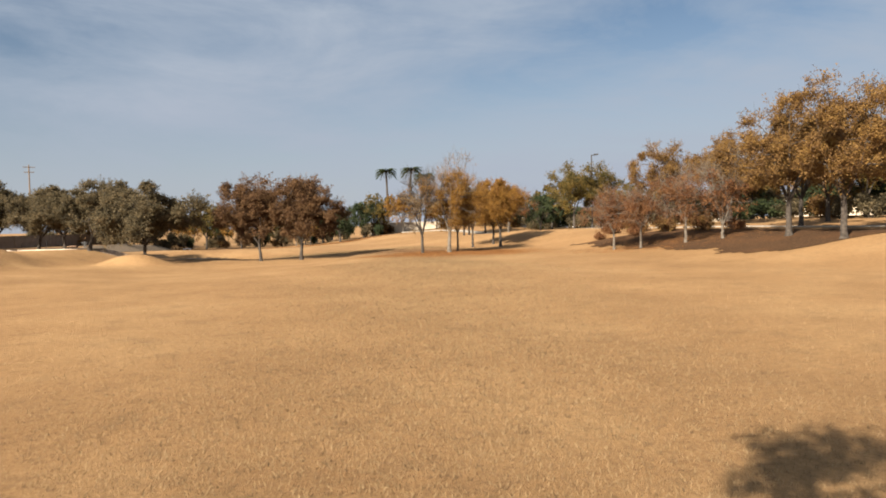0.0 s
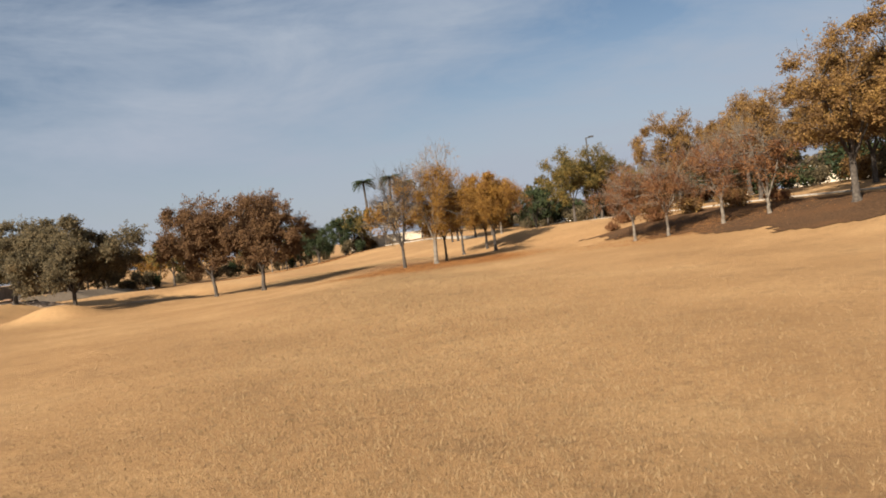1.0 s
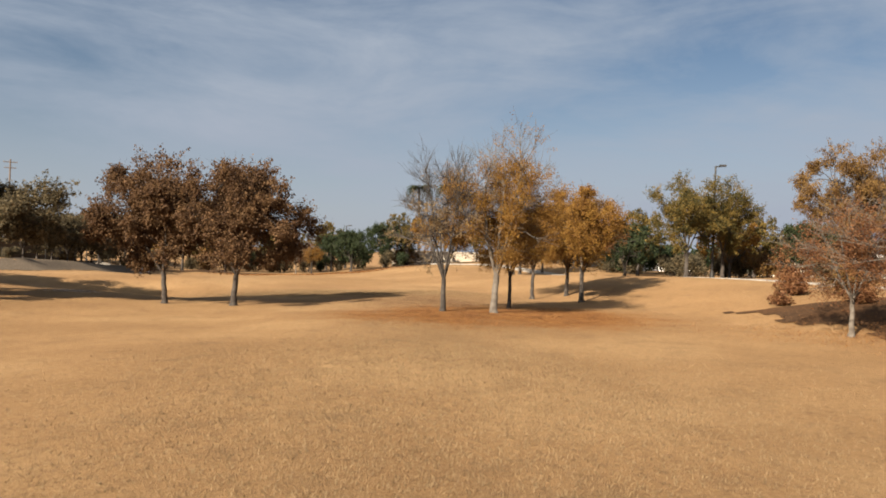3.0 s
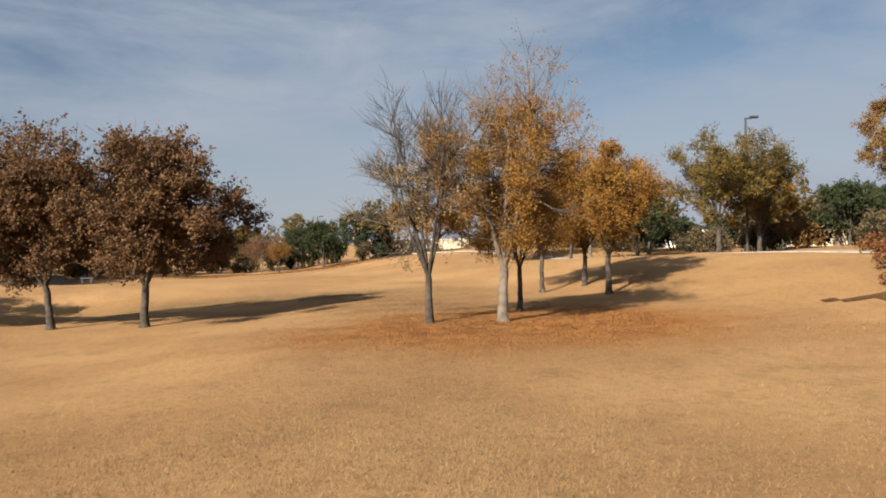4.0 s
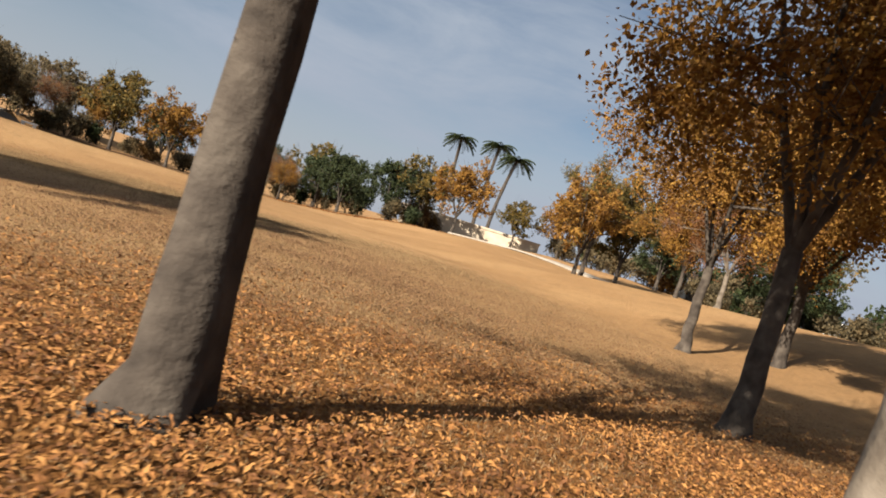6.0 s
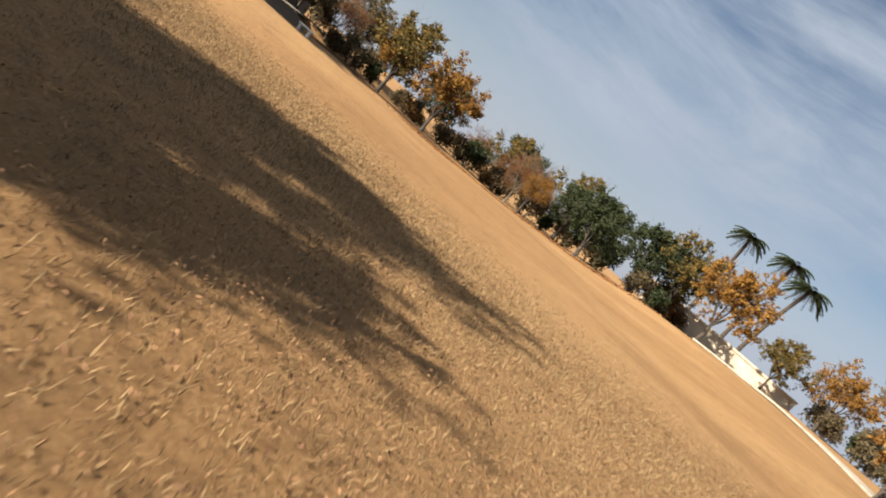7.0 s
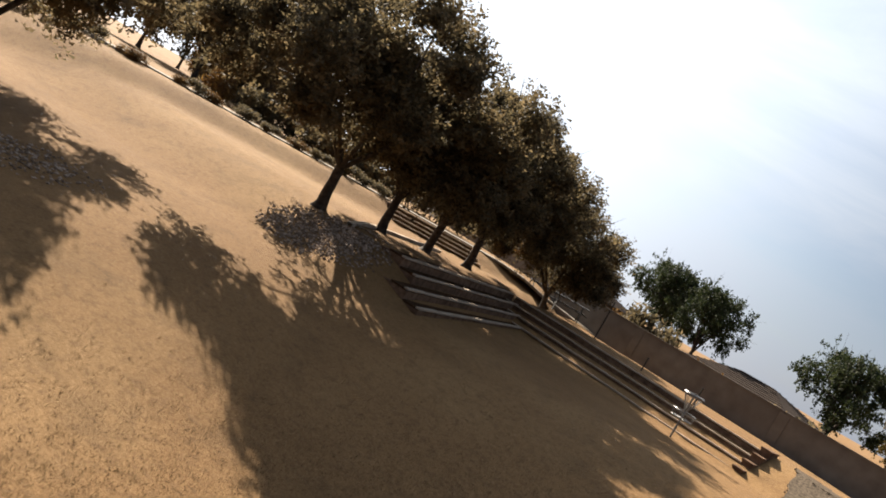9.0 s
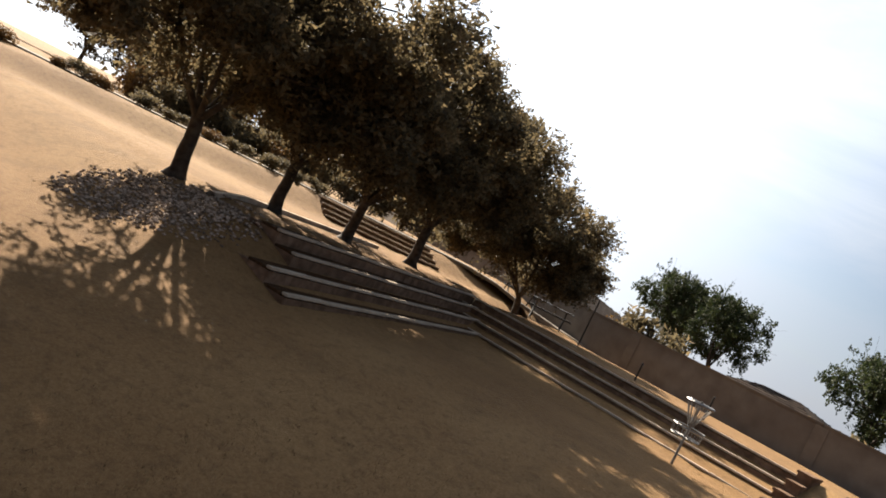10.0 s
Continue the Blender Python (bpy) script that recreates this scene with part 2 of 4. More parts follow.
def tube(verts, faces, a, b, ra, rb, sides=6):
    """Adds a tapered round bar from a to b to a list of points and faces."""
    a, b = np.asarray(a, float), np.asarray(b, float)
    d = b - a
    d = d / (np.linalg.norm(d) + 1e-9)
    u = np.cross(d, (0.3, 0.9, 0.1) if abs(d[2]) > 0.9 else (0, 0, 1))
    u /= np.linalg.norm(u)
    v = np.cross(d, u)
    k = len(verts)
    for c, r in ((a, ra), (b, rb)):
        for i in range(sides):
            t = 2 * math.pi * i / sides
            verts.append(c + r * (math.cos(t) * u + math.sin(t) * v))
    for i in range(sides):
        j = (i + 1) % sides
        faces.append((k + i, k + j, k + sides + j, k + sides + i))
    return verts, faces


def bar(name, a, b, ra, rb, material, parent, sides=8, label=""):
    vs, fs = tube([], [], a, b, ra, rb, sides)
    fs.append(tuple(range(sides))[::-1])
    fs.append(tuple(range(sides, 2 * sides)))
    return link(name, vs, fs, material, parent, label, smooth=False)


def empty(name, x=0.0, y=0.0, z=0.0, turn=0.0):
    e = new(name)
    e.matrix_basis = pose(x, y, z, 0, 0, turn)
    return e


# ---- ground ----
def field_material():
    m = bpy.data.materials.new("dormant_grass")
    m.use_nodes = True
    nt = m.node_tree
    N, L = nt.nodes.new, nt.links.new
    b = nt.nodes["Principled BSDF"]
    b.inputs["Roughness"].default_value = 0.95
    b.inputs["Specular IOR Level"].default_value = 0.1
    co = N("ShaderNodeTexCoord")

    def noise(scale, detail=5.0, rough=0.6):
        n = N("ShaderNodeTexNoise")
        n.inputs["Scale"].default_value, n.inputs["Detail"].default_value, n.inputs["Roughness"].default_value = scale, detail, rough
        L(co.outputs["Object"], n.inputs["Vector"])
        return n.outputs[0]

    def ramp(src, *stops):
        r = N("ShaderNodeValToRGB")
        while len(r.color_ramp.elements) < len(stops):
            r.color_ramp.elements.new(0.5)
        for e, (p, c) in zip(r.color_ramp.elements, stops):
            e.position, e.color = p, (*c, 1)
        L(src, r.inputs[0])
        return r.outputs[0]

    def blend(a, c, fac, mode="MIX"):
        x = N("ShaderNodeMix")
        x.data_type, x.blend_type = "RGBA", mode
        L(a, x.inputs["A"])
        L(c, x.inputs["B"])
        if isinstance(fac, float):
            x.inputs["Factor"].default_value = fac
        else:
            L(fac, x.inputs["Factor"])
        return x.outputs["Result"]

    grain = ramp(noise(22, 9, 0.85), (0.34, (0.092, 0.050, 0.023)), (0.5, (0.206, 0.118, 0.053)), (0.66, (0.305, 0.197, 0.102)))
    patches = ramp(noise(0.16, 6, 0.6), (0.36, (0.150, 0.083, 0.033)), (0.5, (0.214, 0.124, 0.053)), (0.62, (0.280, 0.175, 0.080)))
    blots = ramp(noise(0.9, 6, 0.65), (0.53, (0, 0, 0)), (0.72, (1, 1, 1)))
    tufts = ramp(noise(6.5, 5, 0.7), (0.50, (0, 0, 0)), (0.66, (1, 1, 1)))

    def times(src, k):
        f = N("ShaderNodeMath")
        f.operation = "MULTIPLY"
        f.inputs[1].default_value = k
        L(src, f.inputs[0])
        return f.outputs[0]

    def colour(*c):
        n = N("ShaderNodeRGB")
        n.outputs[0].default_value = (*c, 1)
        return n.outputs[0]

    col = blend(grain, patches, 0.42)
    col = blend(col, colour(0.082, 0.052, 0.027), times(blots, 0.36))
    col = blend(col, colour(0.070, 0.040, 0.020), times(tufts, 0.36))
    # crumbled leaves trodden into the turf under the ash trees
    shift, away = N("ShaderNodeMapping"), N("ShaderNodeVectorMath")
    shift.vector_type = "TEXTURE"
    shift.inputs["Location"].default_value = (-1.9, 57.2, 0.2)
    shift.inputs["Rotation"].default_value = (0.0, 0.0, radians(22))
    shift.inputs["Scale"].default_value = (6.4, 4.6, 6.0)
    away.operation = "LENGTH"
    L(co.outputs["Object"], shift.inputs[0])
    L(shift.outputs[0], away.inputs[0])
    ragged = N("ShaderNodeMath")
    ragged.operation = "MULTIPLY_ADD"
    ragged.inputs[1].default_value = 0.9
    L(noise(0.8, 6, 0.65), ragged.inputs[0])
    L(away.outputs["Value"], ragged.inputs[2])
    bed_fac = N("ShaderNodeMapRange")
    bed_fac.interpolation_type = "SMOOTHSTEP"
    bed_fac.inputs["From Min"].default_value, bed_fac.inputs["From Max"].default_value = 1.7, 1.0
    bed_fac.inputs["To Max"].default_value = 0.92
    L(ragged.outputs[0], bed_fac.inputs["Value"])
    crumbs = ramp(noise(34, 8, 0.8), (0.36, (0.066, 0.027, 0.008)), (0.5, (0.158, 0.066, 0.0165)), (0.64, (0.222, 0.104, 0.029)))
    col = blend(col, crumbs, bed_fac.outputs[0])
    L(col, b.inputs["Base Color"])
    bp = N("ShaderNodeBump")
    bp.inputs["Strength"].default_value, bp.inputs["Distance"].default_value = 0.9, 0.04
    L(noise(30, 8, 0.8), bp.inputs["Height"])
    L(bp.outputs[0], b.inputs["Normal"])
    return m


FIELD = field_material()


def graded(lo, a, b, hi, fine, n_out):
    core = np.arange(a, b + fine / 2, fine)
    left = a - (a - lo) * (np.linspace(1, 0, n_out, endpoint=False) ** 3)
    right = b + (hi - b) * (np.linspace(1.0 / n_out, 1, n_out) ** 3)
    return np.concatenate([left, core, right])


def build_ground():
    xs, ys = graded(-2500, -75, 45, 2500, 0.5, 26), graded(-2500, -12, 140, 2500, 0.6, 26)
    X, Y = np.meshgrid(xs, ys)
    Z = height(np.clip(X, -140, 90), np.clip(Y, -60, 220))
    vs = np.stack([X, Y, Z], -1).reshape(-1, 3)
    nx, ny = len(xs), len(ys)
    i = np.arange(nx * ny).reshape(ny, nx)
    fs = np.stack([i[:-1, :-1], i[:-1, 1:], i[1:, 1:], i[1:, :-1]], -1).reshape(-1, 4)
    me = bpy.data.meshes.new("ground")
    me.from_pydata(vs.tolist(), [], fs.tolist())
    me.materials.append(FIELD)
    me.polygons.foreach_set("use_smooth", [True] * len(me.polygons))
    tagged(new("ground", me), "wide field of dormant straw-coloured grass in a shallow basin", "ground", kind="structure")


build_ground()


def ribbon(name, points, width, lift, material, label, category, thick=0.12, edge=0.05):
    """A strip of paving that follows the ground, with upright sides."""
    P = [Vector(p) for p in points]
    fine = []
    for a, b in zip(P, P[1:]):
        n = max(2, int((b - a).length / 1.2))
        fine += [a.lerp(b, i / n) for i in range(n)]
    fine.append(P[-1])
    vs, fs = [], []
    for i, p in enumerate(fine):
        d = (fine[min(i + 1, len(fine) - 1)] - fine[max(i - 1, 0)]).normalized()
        n = Vector((d.y, -d.x))
        z = max(H(*(p + n * width * k)) for k in (-0.5, 0, 0.5)) + lift
        for k, dz in ((-0.5, -thick), (-0.5, 0), (0.5, 0), (0.5, -thick)):
            q = p + n * width * k
            vs.append((q.x, q.y, z + dz))
    for i in range(len(fine) - 1):
        for j in range(3):
            a = 4 * i + j
            fs.append((a, a + 1, a + 5, a + 4))
    return tagged(link(name, vs, fs, material), label, category, kind="structure")


# ---- trees ----
def leaves(centres, rng, size, droop=0.3, corners=4):
    """Small pointed leaves, each a four-cornered blade, at the given places."""
    n = len(centres)
    u = rng.normal(size=(n, 3))
    u[:, 2] -= droop * 2
    u /= np.linalg.norm(u, axis=1, keepdims=True)
    w = rng.normal(size=(n, 3))
    v = np.cross(u, w)
    v /= np.linalg.norm(v, axis=1, keepdims=True) + 1e-9
    s = size * rng.uniform(0.6, 1.3, (n, 1))
    a, c = centres - u * s * 0.5, centres + u * s * 0.5
    m = centres + np.cross(u, v) * s * 0.12
    b, d = m + v * s * 0.32, m - v * s * 0.32
    if corners == 3:
        return np.stack([a, c + v * s * 0.3, c - v * s * 0.3], 1).reshape(-1, 3), np.arange(3 * n).reshape(n, 3)
    return np.stack([a, b, c, d], 1).reshape(-1, 3), np.arange(4 * n).reshape(n, 4)


def mesh_np(name, vs, fs, material, smooth=False):
    me = bpy.data.meshes.new(name)
    me.from_pydata(np.asarray(vs).tolist(), [], np.asarray(fs).tolist() if not isinstance(fs, list) else [tuple(f) for f in fs])
    me.materials.append(material)
    if smooth:
        me.polygons.foreach_set("use_smooth", [True] * len(me.polygons))
    return me


def tree_meshes(seed, height_m, crown_r, clear, leaf, count, leaf_size, bark, lobes=26, lobe_r=0.8, trunk_r=0.13, lean=(0.0, 0.0), sparse=0.0, squash=1.0, twigs=3, droop=0.3, corners=4):
    """Trunk with limbs and a leafy crown of uneven lobes. clear: height at which the crown begins; sparse: share of bare lobes."""
    rng = np.random.default_rng(seed)
    tv, tf = [], []
    fork = np.array([lean[0] * clear, lean[1] * clear, clear])
    mid = np.array([lean[0] * clear * 0.35 + rng.normal(0, 0.03), lean[1] * clear * 0.35, clear * 0.5])
    # the trunk: rings that flare into roots at the foot, with a slightly uneven girth
    sides, rings = 12, ((-0.25, 2.0), (-0.02, 1.75), (0.06, 1.42), (0.18, 1.2), (0.42, 1.1), (clear * 0.4, 1.03), (clear * 0.62, 0.97), (clear * 0.84, 0.93), (clear, 0.9))
    lump = 1 + 0.10 * rng.normal(size=sides)
    for k, (z, f) in enumerate(rings):
        c = fork * np.clip(z / clear, 0, 1) ** 1.2
        wob = rng.normal(0, 0.012, 2) if 2 < k < 8 else (0, 0)
        for q in range(sides):
            t = 2 * math.pi * q / sides
            r = trunk_r * f * (1 + (lump[q] - 1) * (1.6 if z < 0.1 else 0.7)) * (1 + 0.02 * rng.normal())
            tv.append(np.array([c[0] + wob[0] + r * math.cos(t), c[1] + wob[1] + r * math.sin(t), z]))
        if k:
            for q in range(sides):
                a0, b0 = (k - 1) * sides + q, (k - 1) * sides + (q + 1) % sides
                tf.append((a0, b0, b0 + sides, a0 + sides))
    centre = np.array([lean[0] * height_m, lean[1] * height_m, clear + (height_m - clear) * 0.52])
    half = (height_m - clear) * 0.5
    pts = []
    golden = math.pi * (3 - math.sqrt(5))
    for i in range(lobes):
        t = (i + 0.5) / lobes
        zz = 1 - 2 * t
        r = math.sqrt(max(0, 1 - zz * zz))
        a = i * golden + rng.uniform(-0.4, 0.4)
        rad = rng.uniform(0.4, 1.1) if i % 4 else rng.uniform(0.1, 0.5)
        prof = 1.0 if zz < 0.1 else 1.0 - 0.25 * zz
        p = centre + np.array([math.cos(a) * r * crown_r * prof, math.sin(a) * r * crown_r * prof, zz * half * (0.9 if zz > 0 else 0.82 * squash)]) * rad
        p += rng.normal(0, 0.16, 3)
        pts.append(p)
    pts = np.array(pts)
    # main limbs, then a branch to each lobe from the nearest limb
    limbs = []
    nl = max(3, min(6, lobes // 5))
    for i in range(nl):
        a = 2 * math.pi * i / nl + rng.uniform(-0.4, 0.4)
        reach = crown_r * rng.uniform(0.28, 0.5)
        tip = np.array([centre[0] + math.cos(a) * reach, centre[1] + math.sin(a) * reach, clear + (height_m - clear) * rng.uniform(0.5, 0.72)])
        k1 = fork + (tip - fork) * 0.45 + np.array([math.cos(a), math.sin(a), 0]) * 0.12 * crown_r * rng.uniform(0.2, 0.8)
        r0 = trunk_r * rng.uniform(0.45, 0.62)
        tube(tv, tf, fork - (0, 0, trunk_r * 0.4), k1, r0, r0 * 0.68, 7)
        tube(tv, tf, k1, tip, r0 * 0.68, r0 * 0.4, 6)
        limbs += [(fork + (k1 - fork) * 0.6, r0 * 0.75), (k1, r0 * 0.62), (k1 + (tip - k1) * 0.5, r0 * 0.5), (tip, r0 * 0.4)]
    ends = []
    for p in pts:
        d = [np.linalg.norm(p - q) + 0.6 * max(0, q[2] - p[2]) for q, _ in limbs]
        q, r0 = limbs[int(np.argmin(d))]
        r1 = min(r0, 0.028 + trunk_r * 0.14)
        knee = q + (p - q) * 0.5 + rng.normal(0, 0.10, 3) + np.array([0, 0, 0.12])
        tube(tv, tf, q, knee, r1, r1 * 0.6, 5)
        tube(tv, tf, knee, p, r1 * 0.6, r1 * 0.35, 5)
        ends.append((knee, r1 * 0.5))
        for _ in range(twigs):
            d3 = rng.normal(size=3)
            d3[2] = abs(d3[2]) * 0.8 + 0.25
            d3 += 0.9 * (p - centre) / (np.linalg.norm(p - centre) + 0.3)
            d3 /= np.linalg.norm(d3)
            e = p + d3 * lobe_r * rng.uniform(0.7, 1.35)
            s0 = p + (knee - p) * rng.uniform(0, 0.6)
            tube(tv, tf, s0, e, max(0.008, r1 * 0.3), 0.004, 3)
            if twigs > 4:
                for _ in range(2):
                    e2 = s0 + (e - s0) * rng.uniform(0.4, 0.8)
                    tube(tv, tf, e2, e2 + d3 * 0.3 + rng.normal(0, 0.2, 3) + np.array([0, 0, 0.15]), 0.007, 0.003, 3)
    # leaves: shells round the lobes, thinner where sparse
    w = rng.uniform(0.5, 1.3, lobes)
    bare = np.argsort(-pts[:, 2] + rng.normal(0, 0.8, lobes))[: int(sparse * lobes)]
    w[bare] *= 0.10
    # leaves hang in long sprays along the twig ends
    per = 22
    ns = max(1, count // per)
    lobe = rng.choice(lobes, size=ns, p=w / w.sum())
    dirs = rng.normal(size=(ns, 3))
    out = pts[lobe] - centre
    dirs = dirs / np.linalg.norm(dirs, axis=1, keepdims=True) + 0.55 * out / (np.linalg.norm(out, axis=1, keepdims=True) + 0.3)
    dirs /= np.linalg.norm(dirs, axis=1, keepdims=True)
    reach = lobe_r * rng.uniform(0.6, 1.2, lobes)[lobe]
    start = pts[lobe] + dirs * (reach * rng.uniform(0.05, 0.7, ns))[:, None] * np.array([1, 1, 0.85])
    axis = dirs + rng.normal(0, 0.45, (ns, 3)) + np.array([0, 0, 0.35 - 0.9 * droop])
    axis /= np.linalg.norm(axis, axis=1, keepdims=True)
    length = reach * rng.uniform(0.3, 0.75, ns)
    along = rng.uniform(0, 1, (ns, per))
    at = (start[:, None, :] + axis[:, None, :] * (along * length[:, None])[..., None]).reshape(-1, 3)
    count = len(at)
    at = at + rng.normal(0, 0.055 + 0.03 * lobe_r, (count, 3)) * np.repeat(1.15 - along.reshape(-1) * 0.5, 3).reshape(-1, 3)
    at[:, 2] -= droop * 0.15 * rng.uniform(0, 1, count)
    at[:, 2] = np.maximum(at[:, 2], clear * 0.72)
    lv, lf = leaves(at, rng, leaf_size, droop, corners)
    return mesh_np("trunk", tv, tf, bark, True), mesh_np("crown", lv, lf, LEAF[leaf])


KINDS = {}


def tree_kind(key, name, label, **k):
    KINDS[key] = (name, label, tree_meshes(**k))


def plant(key, x, y, turn=0.0, size=1.0, label="", group="", z=None, tall=1.0):
    name, text, (tm, cm) = KINDS[key]
    e = empty(name, x, y, H(x, y) if z is None else z, turn)
    e.scale = (size, size, size * tall)
    for n, me in (("trunk", tm), ("crown", cm)):
        o = new(n, me)
        o.parent = e
    return tagged(e, label or text, "tree", group)


tree_kind("pair_a", "elm_tree", "broad elm tree with rust-brown autumn leaves on the grass", seed=1, height_m=7.6, crown_r=3.3, clear=1.55, leaf="rust", count=84000, leaf_size=0.112, bark=BARK, lobes=58, lobe_r=1.0, trunk_r=0.13, droop=0.6, lean=(0.05, 0.0))
tree_kind("pair_b", "elm_tree", "rounded elm tree with rust-brown autumn leaves on the grass", seed=2, height_m=7.7, crown_r=3.2, clear=1.6, leaf="rust", count=80000, leaf_size=0.112, bark=BARK, lobes=52, lobe_r=1.0, trunk_r=0.12, droop=0.6, lean=(-0.09, 0.0))
tree_kind("bare", "ash_tree", "half-bare ash tree with a few pale yellow leaves", seed=3, height_m=6.9, crown_r=2.35, clear=1.4, leaf="pale", count=6500, leaf_size=0.06, bark=BARK, lobes=56, lobe_r=0.72, trunk_r=0.11, lean=(0.0, 0.0), sparse=0.55, twigs=12)
tree_kind("tall_gold", "ash_tree", "tall pale-barked ash tree with thin golden leaves", seed=4, height_m=7.8, crown_r=2.3, clear=1.6, leaf="gold", count=66000, leaf_size=0.056, bark=BARK_PALE, lobes=60, lobe_r=0.85, trunk_r=0.135, lean=(0.07, 0.03), sparse=0.34, twigs=6)
tree_kind("gold", "ash_tree", "bushy golden-orange autumn ash tree on the grass", seed=5, height_m=5.9, crown_r=2.3, clear=1.5, leaf="gold", count=46000, leaf_size=0.078, bark=BARK, lobes=34, lobe_r=0.9, trunk_r=0.11)
tree_kind("gold_b", "ash_tree", "slim golden autumn ash tree with a dark trunk", seed=6, height_m=5.6, crown_r=1.9, clear=1.6, leaf="gold", count=26000, leaf_size=0.065, bark=BARK, lobes=26, lobe_r=0.85, trunk_r=0.09, sparse=0.3, twigs=6)
tree_kind("red", "young_elm_tree", "small pale-trunked tree with thin red-brown leaves", seed=7, height_m=4.7, crown_r=2.3, clear=1.3, leaf="red", count=21000, leaf_size=0.065, bark=BARK_PALE, lobes=40, lobe_r=0.8, trunk_r=0.08, sparse=0.15, twigs=6, corners=3)
tree_kind("vase", "young_elm_tree", "small vase-shaped tree, mostly bare with a few rusty leaves", seed=21, height_m=5.6, crown_r=2.2, clear=0.8, leaf="red", count=6500, leaf_size=0.09, bark=BARK_PALE, lobes=44, lobe_r=0.8, trunk_r=0.09, sparse=0.6, twigs=8, corners=3)
tree_kind("brown", "elm_tree", "large elm tree with brown-gold autumn leaves", seed=8, height_m=8.5, crown_r=3.3, clear=2.0, leaf="brown", count=56000, leaf_size=0.105, bark=BARK, lobes=46, lobe_r=1.0, trunk_r=0.16, corners=3)
tree_kind("olive", "cottonwood_tree", "upright tree with mixed green and golden leaves", seed=9, height_m=7.2, crown_r=2.3, clear=1.8, leaf="olive", count=34000, leaf_size=0.11, bark=BARK, lobes=34, lobe_r=1.0, trunk_r=0.13, corners=3)
tree_kind("green", "evergreen_tree", "dense dark green evergreen tree", seed=10, height_m=6.0, crown_r=2.6, clear=0.9, leaf="green", count=16000, leaf_size=0.17, bark=BARK, lobes=34, lobe_r=1.05, trunk_r=0.14, corners=3)
tree_kind("small_dark", "oak_tree", "small dark brown-leaved tree in a row along the bank", seed=13, height_m=5.0, crown_r=2.6, clear=1.0, leaf="dark", count=14000, leaf_size=0.18, bark=BARK, lobes=30, lobe_r=1.0, trunk_r=0.10, corners=3)
tree_kind("far_gold", "ash_tree", "distant golden autumn tree", seed=14, height_m=5.9, crown_r=2.4, clear=1.3, leaf="gold", count=9000, leaf_size=0.17, bark=BARK, lobes=30, lobe_r=0.95, trunk_r=0.11, corners=3)
tree_kind("far_olive", "cottonwood_tree", "distant tree with mixed green and golden leaves", seed=15, height_m=6.6, crown_r=2.5, clear=1.4, leaf="olive", count=10000, leaf_size=0.19, bark=BARK, lobes=32, lobe_r=1.0, trunk_r=0.12, corners=3)
tree_kind("dark", "oak_tree", "heavy dark olive-leaved oak tree beside the terraces", seed=11, height_m=7.1, crown_r=4.2, clear=1.5, leaf="dark", count=98000, leaf_size=0.14, bark=BARK, lobes=48, lobe_r=1.15, trunk_r=0.15, lean=(0.16, 0.10), corners=3)
tree_kind("dark_b", "oak_tree", "broad dark brown-green oak tree beside the terraces", seed=12, height_m=6.9, crown_r=3.8, clear=1.45, leaf="dark", count=92000, leaf_size=0.14, bark=BARK, lobes=44, lobe_r=1.15, trunk_r=0.14, lean=(-0.02, 0.03), corners=3)


# the pair on the open grass
plant("pair_a", -15.0, 62.5, 0, 1.0, group="pair of elms", tall=0.94)
plant("pair_b", -18.4, 62.4, 0, 1.0, group="pair of elms", tall=0.94)
# the clump in the middle of the field
plant("bare", -4.42, 57.85, 0, 0.96, group="clump of ash trees")
plant("tall_gold", -2.38, 57.9, 30, 0.97, group="clump of ash trees")
plant("gold_b", -1.8, 61.5, 70, 0.88, group="clump of ash trees")
plant("gold_b", -0.65, 70.0, 200, 1.0, group="clump of ash trees")
plant("gold", 1.3, 70.9, 10, 1.0, group="clump of ash trees")
plant("gold", 1.85, 67.3, 130, 1.0, group="clump of ash trees")
# the row of small red-brown trees along the foot of the rise, larger elms above them
for x, y, a, s in ((9.4, 53.25, 0, 0.92), (10.95, 51.8, 75, 0.96), (13.7, 50.8, 150, 1.05)):
    plant("red", x, y, a, s, group="row of small trees by the rise")
plant("vase", 15.8, 49.8, 0, 1.05, group="row of small trees by the rise")
for x, y, a, s in ((18.7, 46.5, 0, 1.0), (20.0, 42.4, 120, 1.05), (18.0, 73.5, 60, 0.95), (24.0, 74.0, 180, 1.0), (21.0, 64.0, 240, 0.9), (23.0, 55.0, 300, 0.95), (28.0, 62.0, 20, 1.0), (25.5, 46.0, 80, 1.0)):
    plant("brown", x, y, a, s, group="large elms on the rise")
for x, y, a, s in ((10.2, 81.8, 0, 1.0), (13.2, 83.9, 120, 1.0)):
    plant("olive", x, y, a, s, group="trees beyond the path")
plant("far_gold", 14.8, 88.0, 45, 0.85, group="trees beyond the path")
for x, y, a, s in ((22.5, 93.0, 10, 0.9), (27.0, 100.0, 70, 0.95), (31.0, 88.0, 140, 1.0), (7.5, 93.0, 200, 0.9), (36.0, 72.0, 10, 1.1)):
    plant("green", x, y, a, s, group="trees beyond the path")
for x, y, a, s in ((19.0, 96.0, 0, 0.9), (28.0, 79.0, 40, 1.0), (33.0, 66.0, 90, 1.1), (32.0, 54.0, 200, 1.1), (9.5, 99.0, 10, 1.0)):
    plant("far_olive", x, y, a, s, group="trees beyond the path")
